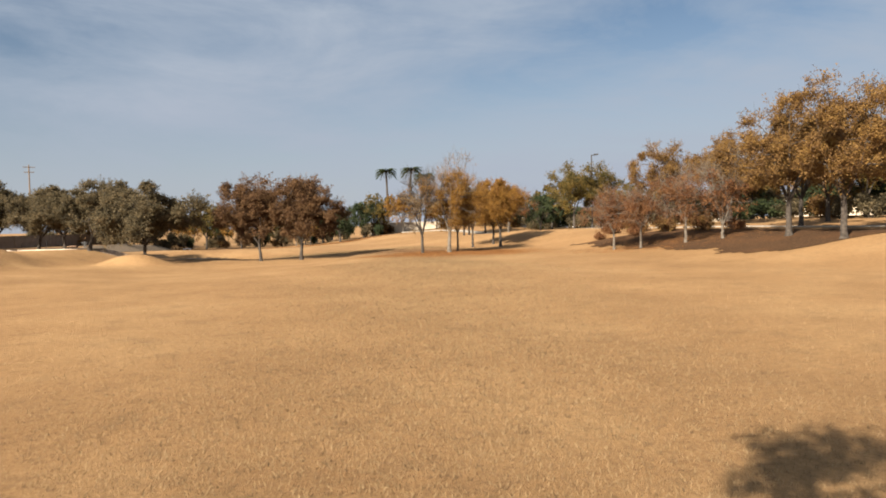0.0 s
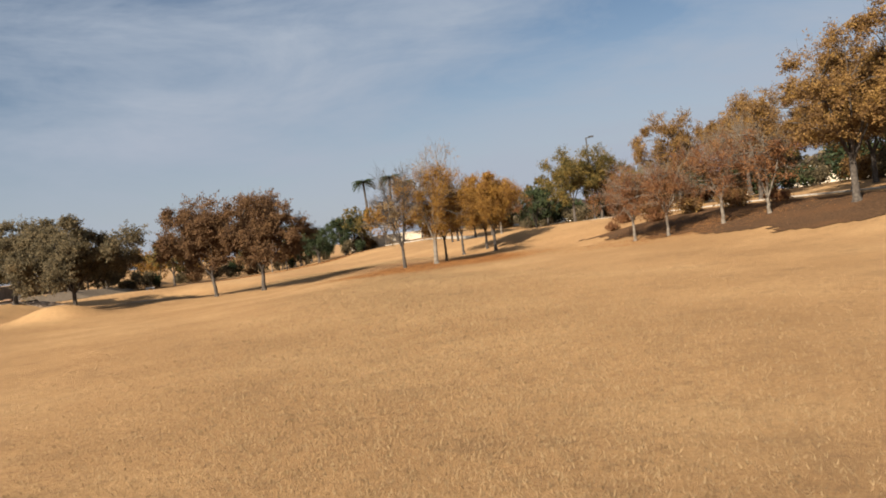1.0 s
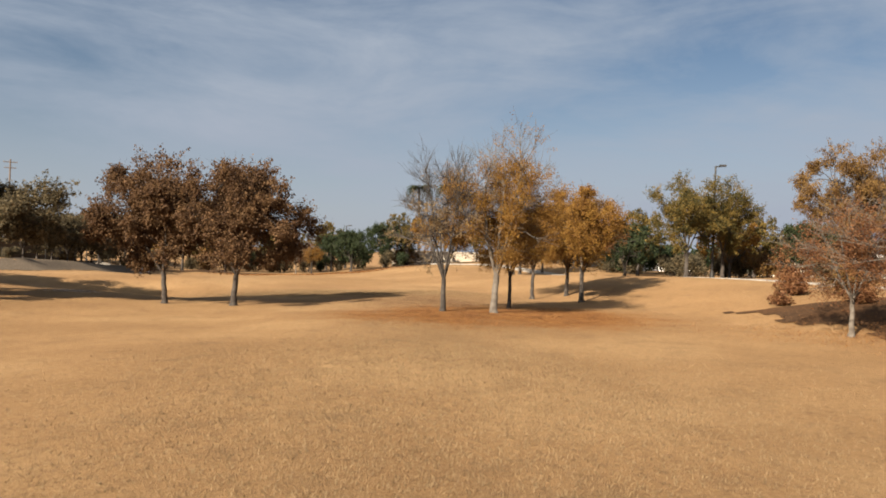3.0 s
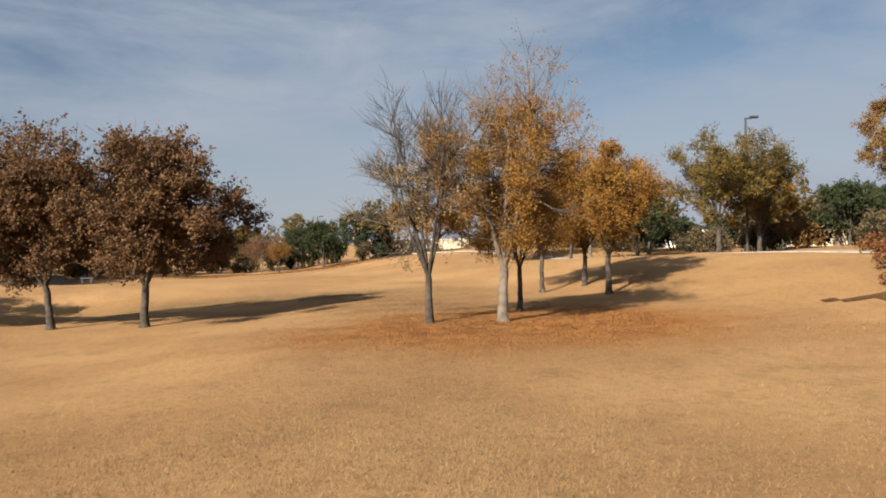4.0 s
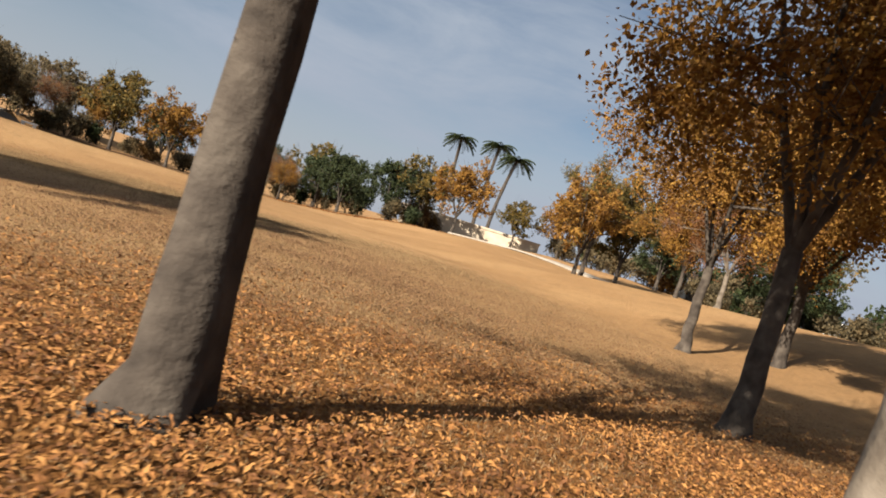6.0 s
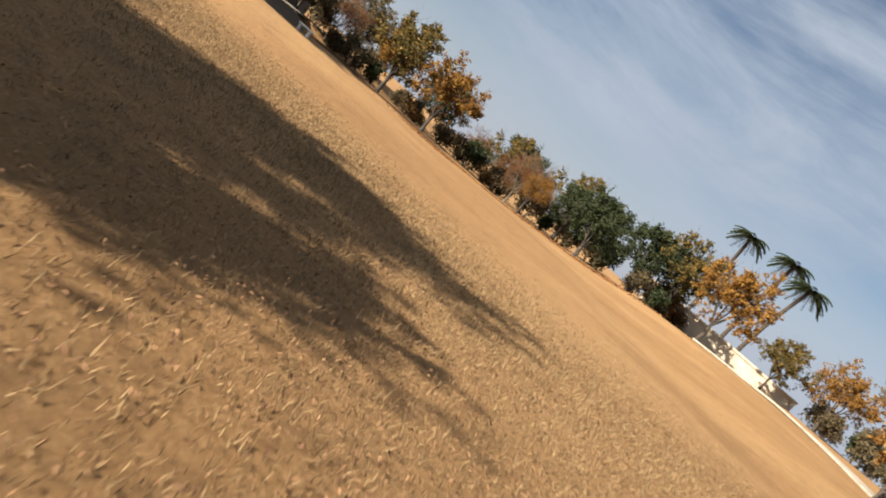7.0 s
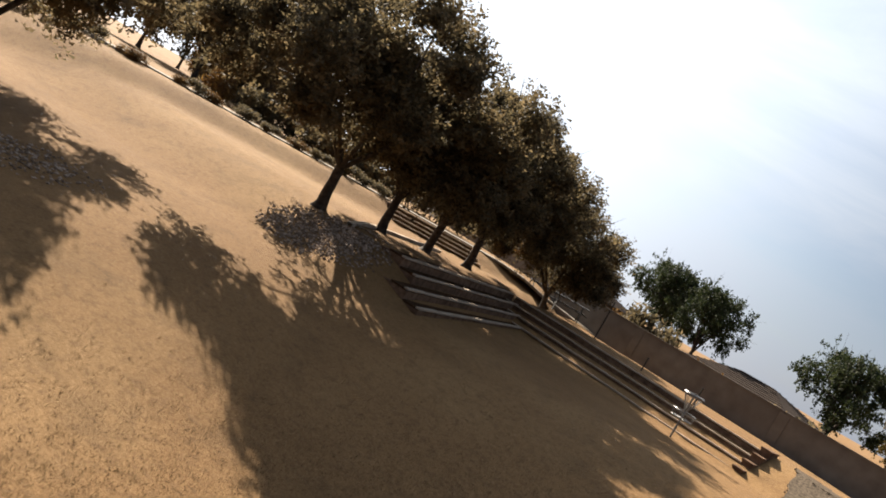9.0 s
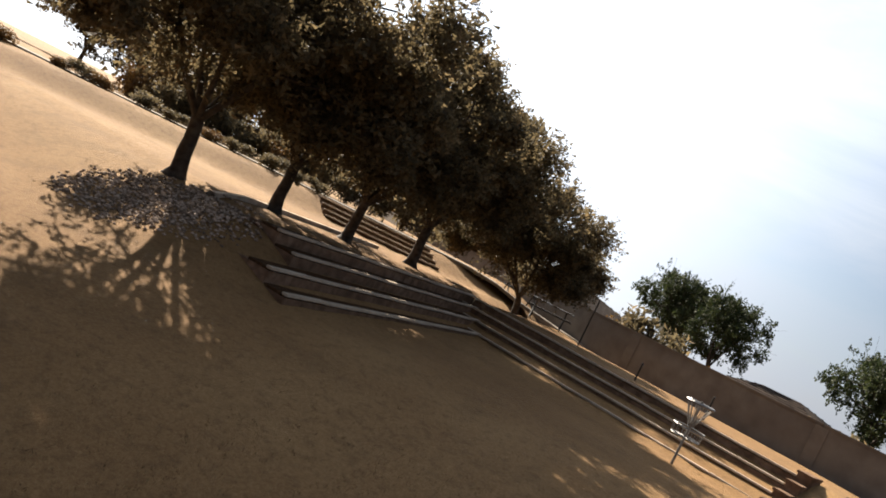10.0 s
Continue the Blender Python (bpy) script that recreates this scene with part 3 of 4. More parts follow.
# far line of trees across the field
for k, x, y, a, s in (("far_olive", -43.5, 118.0, 20, 1.2), ("far_gold", -37.9, 118.0, 80, 1.12), ("red", -39.2, 130.0, 10, 0.8), ("red", -29.8, 121.0, 40, 0.95), ("gold_b", -26.2, 115.5, 0, 0.7),
                      ("green", -22.4, 120.0, 0, 1.0), ("green", -19.9, 129.0, 100, 1.15), ("far_olive", -16.8, 129.0, 60, 1.15), ("far_gold", -12.6, 124.0, 200, 1.22), ("far_gold", -2.8, 132.0, 20, 1.05),
                      ("olive", -1.4, 101.0, 0, 1.0), ("far_olive", 0.8, 103.0, 160, 1.05), ("far_gold", -2.0, 96.5, 110, 0.95), ("red", 3.3, 86.2, 0, 1.15), ("gold", 2.5, 91.0, 30, 1.0),
                      ("far_gold", -47.5, 122.0, 20, 0.9), ("far_olive", -33.5, 126.0, 200, 0.9), ("green", -26.5, 126.0, 30, 0.95), ("far_olive", -7.5, 132.0, 0, 0.8), ("green", 4.5, 112.0, 0, 0.9)):
    plant(k, x, y, a, s, group="far line of trees")
# dark row along the bank
for i, (x, y, s) in enumerate(((-44.2, 88.6, 0.85), (-44.8, 91.4, 0.9), (-45.2, 94.2, 1.0), (-45.6, 97.2, 0.95), (-46.0, 100.2, 1.0), (-46.8, 103.4, 1.1), (-48.0, 106.8, 1.0), (-49.8, 110.2, 0.95), (-52.0, 114.0, 1.0))):
    plant("small_dark", x, y, 67 * i, s, group="dark row along the bank")
# taller trees beyond the bank's end
for k, x, y, a, s in (("dark_b", -58.0, 118.0, 0, 0.85), ("far_olive", -62.0, 124.0, 60, 1.1), ("small_dark", -56.0, 127.0, 120, 1.3), ("far_gold", -50.5, 126.0, 30, 1.0), ("green", -46.0, 131.0, 0, 1.1), ("red", -52.5, 119.5, 80, 1.1), ("green", -36.0, 133.0, 50, 1.1), ("far_olive", -29.0, 133.0, 200, 1.1)):
    plant(k, x, y, a, s, label="autumn tree at the far corner of the field", group="trees at the far corner")
# the tree whose shadow falls on the grass where the way begins
plant("brown", 0.1, -4.9, 30, 1.2, group="trees behind the start")
# the trees on the terraces
for k, x, y, a, s in (("dark", -33.9, 63.8, 0, 0.97), ("dark_b", -36.4, 64.3, 90, 0.92), ("dark", -38.95, 64.6, 20, 0.86), ("dark_b", -42.7, 64.4, 250, 1.0), ("dark", -48.0, 66.0, 300, 0.8)):
    plant(k, x, y, a, s, group="oaks on the terrace", tall=0.86)
plant("dark_b", -26.8, 58.9, 250, 1.02, label="low-hanging dark oak tree near the terrace", group="oaks on the terrace", tall=0.86)


# ---- paving, terraces, bank ----
ribbon("path", ((34, 34), (27, 46.5), (21.5, 58), (14.0, 71.3), (10.6, 79), (7.2, 88), (3.8, 97), (-1, 108), (-5.5, 117), (-12, 124)), 2.2, 0.05, PATH_MAT, "pale concrete footpath along the top of the rise", "path")
ribbon("pavement", ((-44, -4), (-37, 18), (-31, 38), (-37.5, 50.5), (-44.0, 55.6), (-49.6, 61.2), (-51.4, 64.6), (-52.4, 67.4)), 1.6, 0.05, PATH_MAT, "pale concrete walk along the rim above the terraces", "path")
ribbon("pavement", ((-43.5, 87.5), (-43.0, 92.0), (-44.5, 101.0), (-48.5, 109.0), (-55, 118)), 1.4, 0.05, PATH_MAT, "pale concrete walk along the top of the gravel bank", "path")


def flight(name, a, b, z_top, riser, tread, steps, label, longer=False):
    """Stepped seat walls that fall to the right of the way from a to b: dark stone risers with pale concrete caps in slabs."""
    top = empty(name, a.x, a.y, 0.0, math.degrees(math.atan2((b - a).y, (b - a).x)))
    run = (b - a).length
    tagged(top, label, "terrace", kind="structure")
    n = max(3, round(run / 1.2))
    w = run / n
    cap = 0.1
    bm = bmesh.new()
    box(bm, 0.008, -tread - 0.025, -0.05, w - 0.008, -tread + cap, 0.0, 0.01)
    slab_mesh = None
    for i in range(steps):
        z = z_top - i * riser
        more = i // 2 if longer else 0
        bm2 = bmesh.new()
        box(bm2, -w * more, -tread * (i + 1), z - riser - 0.35, run, -tread * i + 0.3, z - 0.07)
        part("riser", bm2, STONE_FACE, top)
        bm2 = bmesh.new()
        box(bm2, 0.01 - w * more, -tread * (i + 1) + cap + 0.01, z - 0.068, run - 0.01, -tread * i - 0.01, z - 0.02)
        part("tread", bm2, MULCH_SHADED, top, "dark brown tread")
        for k in range(-more, n):
            if slab_mesh is None:
                ob = part("slab", bm, CONCRETE, top)
                slab_mesh = ob.data
            else:
                ob = new("slab", slab_mesh)
                ob.parent = top
            ob.matrix_basis = pose(w * k, -tread * i, z + 0.004 * ((k * 7 + i * 3) % 3), 0, 0, 0)
    return top


flight("terrace_long", R_A, R_B, T_TOP, RISER, TREAD, STEPS, "long flight of low stone seat walls with pale caps")
flight("terrace_short", S_A, S_B, T_TOP, RISER, TREAD, STEPS, "short flight of low stone seat walls below the oaks", True)
flight("terrace_upper", U_B + Vector((-0.85, -1.45)), U_A + Vector((-0.85, -1.45)), T_TOP + 0.62, 0.155, 0.42, STEPS, "upper flight of low stone seat walls behind the oaks")


ribbon("kerb", ((-33.9, 64.95), (-36.5, 64.1), (-40.2, 63.6), (-42.3, 63.3)), 0.16, 0.1, CONCRETE, "low pale concrete kerb round the trees on the terrace", "kerb", thick=0.4)


def end_wall(p, turn, base):
    """Stepped cheek wall that closes the end of a flight."""
    e = empty("terrace_end_wall", p.x, p.y, 0, turn)
    tagged(e, "low stepped brown stone end wall of the terrace", "wall")
    for i in range(STEPS):
        z = T_TOP - i * RISER + 0.06
        bm = bmesh.new()
        box(bm, TREAD * i - (0.3 if i == 0 else 0), 0.0, base, TREAD * (i + 1), 0.3, z)
        step = part("block", bm, STONE_FACE, e)
        bm = bmesh.new()
        box(bm, TREAD * i - (0.3 if i == 0 else 0) + 0.01, -0.03, z, TREAD * (i + 1) + 0.03, 0.33, z + 0.06, 0.012)
        part("cap", bm, STONE_FACE, step)


end_wall(R_B, -14, -0.4)


def sheet(name, inside, x0, x1, y0, y1, step, lift, material, label, category):
    """A patch of other ground that lies just over the grass, with an uneven edge."""
    xs, ys = np.arange(x0, x1, step), np.arange(y0, y1, step)
    vs, fs, at = [], [], {}
    for i, x in enumerate(xs):
        for j, y in enumerate(ys):
            if inside(x + step / 2, y + step / 2):
                f = []
                for a, c in ((i, j), (i + 1, j), (i + 1, j + 1), (i, j + 1)):
                    if (a, c) not in at:
                        px, py = x0 + a * step, y0 + c * step
                        px += 0.12 * noise.noise((px * 1.7, py * 1.7, 3.0))
                        py += 0.12 * noise.noise((px * 1.7, py * 1.7, 9.0))
                        at[(a, c)] = len(vs)
                        vs.append((px, py, H(px, py) + lift))
                    f.append(at[(a, c)])
                fs.append(f)
    return tagged(link(name, vs, fs, material, smooth=True), label, category, kind="structure")


def on_bank(x, y):
    back = float(np.interp(y, BANK_Y, BANK_X)) - x
    return 76.9 < y < 112 and -0.15 + 0.12 * math.sin(y * 2.1) < back < 3.4


sheet("gravel_bank", on_bank, -60, -34, 76, 112, 0.35, 0.035, GRAVEL, "sloping bank of grey crushed gravel below the wall", "gravel")


# real mulch plus shaded grass beside it; the dark sheet stands in for shade
def on_mulch_or_shade(x, y):
    k = 1.6 * noise.noise((x * 0.35, y * 0.35, 5.0)) + 0.6 * noise.noise((x * 1.3, y * 1.3, 2.0))
    return 42 < y < 60 + k and -9.0 + k < float(path_side(x, y)) < -1.4 + 0.2 * k and x < 30


sheet("mulch_and_shade_bed", on_mulch_or_shade, 6, 30, 42, 64, 0.4, 0.03, MULCH_SHADED, "brown mulch and leaf bed under the small trees, darkened for their shade", "mulch")


def off_line(points, x, y):
    """Metres from a broken line, plus to the right of its way."""
    best = 1e9
    for (ax, ay), (bx, by) in zip(points, points[1:]):
        dx, dy = bx - ax, by - ay
        t = min(1.0, max(0.0, ((x - ax) * dx + (y - ay) * dy) / (dx * dx + dy * dy)))
        px, py = x - ax - t * dx, y - ay - t * dy
        d = math.hypot(px, py)
        if d < abs(best):
            best = d if px * dy - py * dx > 0 else -d
    return best


FAR_LINE = ((-52, 114), (-41, 116.5), (-29, 115.0), (-21, 118.5), (-13, 125))


def on_far_bed(x, y):
    return abs(off_line(FAR_LINE, x, y)) < 2.6 + 1.2 * noise.noise((x * 0.4, y * 0.4, 8.0))


sheet("far_bed", on_far_bed, -56, -8, 108, 130, 0.5, 0.03, MULCH_SHADED, "band of brown mulch and leaves under the far trees", "mulch")


def on_rocks(x, y):
    return ((x + 32.5) / 2.0) ** 2 + ((y - 65.5) / 1.7) ** 2 + 0.35 * noise.noise((x, y, 0.0)) < 1.0


def pebbles(name, count, inside, x0, x1, y0, y1, r0, r1, material, label, seed, edge=lambda x, y: 1.0):
    """Loose stones, each an uneven eight-faced lump."""
    rng = np.random.default_rng(seed)
    base = np.array([(1, 0, 0), (-1, 0, 0), (0, 1, 0), (0, -1, 0), (0, 0, 1), (0, 0, -1)], float)
    tri = np.array([(0, 2, 4), (2, 1, 4), (1, 3, 4), (3, 0, 4), (2, 0, 5), (1, 2, 5), (3, 1, 5), (0, 3, 5)])
    vs, fs = [], []
    while len(vs) < count:
        x, y = rng.uniform(x0, x1), rng.uniform(y0, y1)
        if inside(x, y) and rng.uniform() < edge(x, y):
            r = rng.uniform(r0, r1)
            p = base * rng.uniform(0.6, 1.2, (6, 3)) * r * np.array([1.2, 1.0, 0.7])
            a = rng.uniform(0, 6.28)
            p[:, :2] = p[:, :2] @ np.array([[math.cos(a), math.sin(a)], [-math.sin(a), math.cos(a)]])
            fs.append(tri + 6 * len(vs))
            vs.append(p + (x, y, H(x, y) + 0.3 * r))
    ob = link(name, np.concatenate(vs), np.concatenate(fs), material)
    return tagged(ob, label, "stones", kind="stuff")


pebbles("river_stones", 2600, on_rocks, -35, -28, 63, 69, 0.018, 0.05, ROCK, "patch of loose grey and pink river stones by the terrace", 31, lambda x, y: max(0.0, 1.0 - ((x + 32.5) / 2.0) ** 2 - ((y - 65.5) / 1.7) ** 2))
pebbles("gravel_stones", 5000, lambda x, y: on_bank(x, y) and y < 92, -43, -35, 77, 92, 0.015, 0.045, GRAVEL, "loose grey gravel stones on the bank", 32)
pebbles("field_stones", 450, lambda x, y: ((x + 24.8) / 1.7) ** 2 + ((y - 65.0) / 1.2) ** 2 < 1, -27, -23, 63, 67, 0.018, 0.045, ROCK, "scatter of pale stones at the foot of a tree", 33, lambda x, y: max(0.0, 1.0 - ((x + 24.8) / 1.7) ** 2 - ((y - 65.0) / 1.2) ** 2))


# ---- walls and buildings ----
def wall_run(name, points, top_z, depth, label):
    """A free-standing block wall with courses of blocks, pilasters and a cap."""
    e = empty(name)
    tagged(e, label, "wall", kind="structure")
    for a, b in zip(points, points[1:]):
        a, b = Vector(a), Vector(b)
        d = b - a
        turn = math.degrees(math.atan2(d.y, d.x))
        seg = empty("wall_panel", a.x, a.y, 0, turn)
        seg.parent = e
        n = d.length
        lo = min(H(*a), H(*b), H(*((a + b) / 2))) - 0.4
        bm = bmesh.new()
        box(bm, 0.02, -depth / 2, lo, n - 0.02, depth / 2, top_z)
        part("body", bm, WALL_MAT, seg)
        bm = bmesh.new()
        box(bm, 0.0, -depth / 2 - 0.03, top_z, n, depth / 2 + 0.03, top_z + 0.07, 0.01)
        part("cap", bm, WALL_MAT, seg)
        bm = bmesh.new()
        box(bm, -0.2, -depth / 2 - 0.025, lo, 0.2, depth / 2 + 0.025, top_z - 0.01, 0.01)
        part("pilaster", bm, WALL_MAT, seg)


def split_line(points, step):
    out = []
    for a, b in zip(points, points[1:]):
        a, b = Vector(a), Vector(b)
        n = max(1, round((b - a).length / step))
        out += [tuple(a.lerp(b, i / n)) for i in range(n)]
    return out + [tuple(points[-1])]


wall_run("wall_west", split_line(((-86, 28), (-70, 42), (-60, 53), (-54.5, 62.5), (-50.8, 69.5), (-48.2, 76), (-47.4, 81), (-48.5, 92), (-54, 112), (-66, 130)), 6.0), 2.2, 0.2, "long tan block wall behind the terraces")


def house(x, y, z, turn, w, d, h, rise, wall_mat, label, windows=3, over=0.5, band=True):
    e = empty("house", x, y, z, turn)
    tagged(e, label, "house", group="houses round the park")
    bm = bmesh.new()
    box(bm, -w / 2, -d / 2, -0.6, w / 2, d / 2, h)
    part("wall", bm, wall_mat, e)
    hw, hd = w / 2 + over, d / 2 + over
    if rise > 0:
        ridge = max(0.2, w / 2 - d / 2 * 0.75)
        vs = [(-hw, -hd, h), (hw, -hd, h), (hw, hd, h), (-hw, hd, h), (-ridge, 0, h + rise), (ridge, 0, h + rise),
              (-hw, -hd, h - 0.18), (hw, -hd, h - 0.18), (hw, hd, h - 0.18), (-hw, hd, h - 0.18)]
        fs = [(0, 1, 5, 4), (1, 2, 5), (2, 3, 4, 5), (3, 0, 4), (6, 9, 8, 7), (0, 6, 7, 1), (1, 7, 8, 2), (2, 8, 9, 3), (3, 9, 6, 0)]
        roof = link("roof", vs, fs, ROOF_MAT, e)
        bm = bmesh.new()
        for y0 in (-hd - 0.04, hd):
            box(bm, -hw, y0, h - 0.2, hw, y0 + 0.04, h + 0.02)
        part("fascia", bm, WHITE, roof, "white fascia board")
        # courses of tiles across the slopes
        for k in range(1, 9):
            f = k / 9
            for s in (-1, 1):
                yy, zz = s * hd * (1 - f), h + rise * f
                xx = hw + (ridge - hw) * f
                bm = bmesh.new()
                box(bm, -xx, yy - 0.05, zz - 0.03, xx, yy + 0.05, zz + 0.05)
                part("tile_course", bm, ROOF_MAT, roof)
    else:
        bm = bmesh.new()
        box(bm, -w / 2 - 0.08, -d / 2 - 0.08, h, w / 2 + 0.08, d / 2 + 0.08, h + 0.22, 0.02)
        part("parapet", bm, wall_mat, e)
    for s in (-1, 1):
        for i in range(windows):
            cx = -w / 2 + w * (i + 0.5) / windows
            win = empty("window", cx, s * (d / 2), 0)
            win.parent = e
            bm = bmesh.new()
            for (x0, x1, z0, z1) in ((-0.62, 0.62, 0.86, 0.94), (-0.62, 0.62, 1.94, 2.02), (-0.62, -0.54, 0.94, 1.94), (0.54, 0.62, 0.94, 1.94)):
                box(bm, x0, -0.05, z0, x1, 0.05, z1)
            part("frame", bm, WHITE, win)
            bm = bmesh.new()
            box(bm, -0.54, -0.02, 0.94, 0.54, 0.02, 1.94)
            part("pane", bm, GLASS, win)
    return e


house(-82.5, 72.6, -0.6, 68, 9, 8, 2.4, 1.2, STUCCO_TAN, "tan house with a dark hipped roof behind the wall")
house(-86.0, 53.0, -0.2, 55, 13, 9, 2.5, 1.6, STUCCO_TAN, "tan house with a brown roof and white fascia behind the wall")
house(-96.0, 97.0, -0.2, 80, 16, 9, 2.3, 1.5, STUCCO_TAN, "low house with a long brown roof behind the wall")
house(-12.5, 138.0, 0.2, 4, 15, 7, 2.5, 0, STUCCO, "cream flat-roofed park building beyond the far trees", windows=0)
house(30.0, 108.0, 1.4, -25, 14, 9, 2.6, 1.6, STUCCO, "cream house with a clay roof beyond the hedges")
house(43.0, 92.0, 1.8, -35, 14, 9, 2.6, 1.6, STUCCO, "pale stucco house behind the trees on the rise")
house(46.0, 72.0, 2.0, -60, 14, 9, 2.6, 1.6, STUCCO, "pale stucco house beyond the elms")
house(13.0, 118.0, 0.6, -20, 12, 8, 2.6, 1.4, WHITE, "white house beyond the far trees")
house(44.0, 52.0, 2.0, -80, 14, 9, 2.6, 1.6, STUCCO, "cream stucco house beyond the rise")


# ---- shrubs and hedges ----
def shrub_mesh(seed, leaf, r=0.9, h=1.2, count=2000, size=0.15):
    rng = np.random.default_rng(seed)
    tv, tf = [], []
    pts = []
    for i in range(9):
        a = rng.uniform(0, 6.28)
        p = np.array([math.cos(a) * r * rng.uniform(0.1, 0.8), math.sin(a) * r * rng.uniform(0.1, 0.8), h * rng.uniform(0.35, 0.85)])
        tube(tv, tf, (p[0] * 0.2, p[1] * 0.2, -0.1), p, 0.02, 0.008, 4)
        pts.append(p)
    pts = np.array(pts)
    w = rng.integers(0, 9, count)
    d = rng.normal(size=(count, 3))
    d /= np.linalg.norm(d, axis=1, keepdims=True)
    at = pts[w] + d * (0.45 * r * np.clip(rng.normal(0.75, 0.25, count), 0.1, 1.3))[:, None]
    at[:, 2] = np.abs(at[:, 2])
    lv, lf = leaves(at, rng, size, 0.1, 3)
    return mesh_np("stem", tv, tf, BARK), mesh_np("foliage", lv, lf, LEAF[leaf])


SHRUBS = [shrub_mesh(41, "green"), shrub_mesh(42, "dark"), shrub_mesh(43, "brown", 1.0, 1.0), shrub_mesh(44, "red", 0.8, 0.9, 1400)]
SHRUB_LABEL = ("clipped dark green shrub", "dark olive shrub", "straggly brown shrub", "thin red-brown shrub")


def shrub(k, x, y, size, turn, tall=1.0, group="hedge round the field"):
    e = empty("shrub", x, y, H(x, y), turn)
    e.scale = (size, size, size * tall)
    for n, me in zip(("stem", "foliage"), SHRUBS[k]):
        o = new(n, me)
        o.parent = e
    tagged(e, SHRUB_LABEL[k] + " beside the grass", "shrub", group)


rng = random.Random(5)


def hedge(points, step, kinds, size, spread):
    for x, y in split_line(points, step):
        shrub(rng.choice(kinds), x + rng.uniform(-spread, spread), y + rng.uniform(-spread, spread), size * rng.uniform(0.75, 1.3), rng.uniform(0, 360), rng.uniform(0.8, 1.2))


hedge(((-54, 118), (-40, 124), (-28, 126), (-18, 128), (-17, 134)), 2.0, (0, 1, 1, 2), 1.5, 1.0)
hedge(((-2, 134), (5, 116), (9.5, 104), (13.5, 94), (18, 87), (24, 80), (30, 70), (33, 56), (36, 42)), 2.4, (0, 1, 1, 2), 1.5, 1.2)
hedge(((7, 120), (14, 104), (22, 96), (32, 84), (38, 68), (40, 50)), 3.0, (0, 1, 0), 2.4, 1.5)
hedge(((-49.6, 82), (-50.5, 92), (-55, 110), (-66, 126)), 2.2, (1, 2, 2), 1.9, 0.7)
hedge(((-63, 56), (-57, 66), (-52.5, 76)), 3.0, (1, 2), 1.5, 0.6)
hedge(((-100, 30), (-76, 42), (-64, 56)), 3.0, (0, 1, 2), 2.0, 1.0)
hedge(((-44.5, 47), (-48.5, 52), (-53.5, 58)), 1.6, (1, 2, 1), 1.15, 0.4)
hedge(((-78, 8), (-64, 24), (-58, 34), (-62, 44)), 2.4, (1, 2, 1), 2.1, 1.0)
for x, y, s in ((10.8, 63.0, 1.0), (13.0, 61.5, 1.2), (12.0, 59.0, 0.9), (14.5, 58.6, 1.1), (16.5, 56.0, 1.2), (18.0, 54.0, 1.0), (12.6, 68.2, 1.0), (9.5, 60.5, 0.7)):
    shrub(3 if s < 1.05 else 2, x, y, s, 40 * s, 0.8, "bare shrubs on the rise")
for x, y in split_line(((-33.6, 45.5), (-36.6, 50.8), (-41.0, 54.8), (-45.0, 58.0)), 1.1):
    shrub(rng.choice((1, 1, 2)), x + rng.uniform(-0.5, 0.9), y + rng.uniform(-0.6, 0.6), rng.uniform(0.45, 0.75), rng.uniform(0, 360), 0.6, "low shrubs below the rim walk")
shrub(1, -40.3, 81.5, 0.75, 10, 0.9, "shrubs on the bank")
# trees behind the west wall
for k, x, y, a, s in (("green", -84.0, 78.5, 0, 1.35), ("green", -88.0, 66.5, 90, 1.22), ("green", -94.0, 61.0, 10, 1.3), ("far_olive", -92.0, 84.0, 30, 0.8), ("far_olive", -100.0, 90.0, 30, 0.7), ("red", -96.0, 92.0, 0, 0.9), ("green", -104.0, 60.0, 0, 1.2), ("far_olive", -90.0, 46.0, 60, 1.0), ("green", -72.0, 40.0, 60, 1.1), ("dark_b", -66.0, 30.0, 60, 0.9), ("far_gold", -58.0, 27.0, 60, 0.9), ("dark", -50.0, 44.0, 200, 0.75)):
    plant(k, x, y, a, s, label="tree standing behind the tan block wall", group="trees behind the wall", tall=1.2)


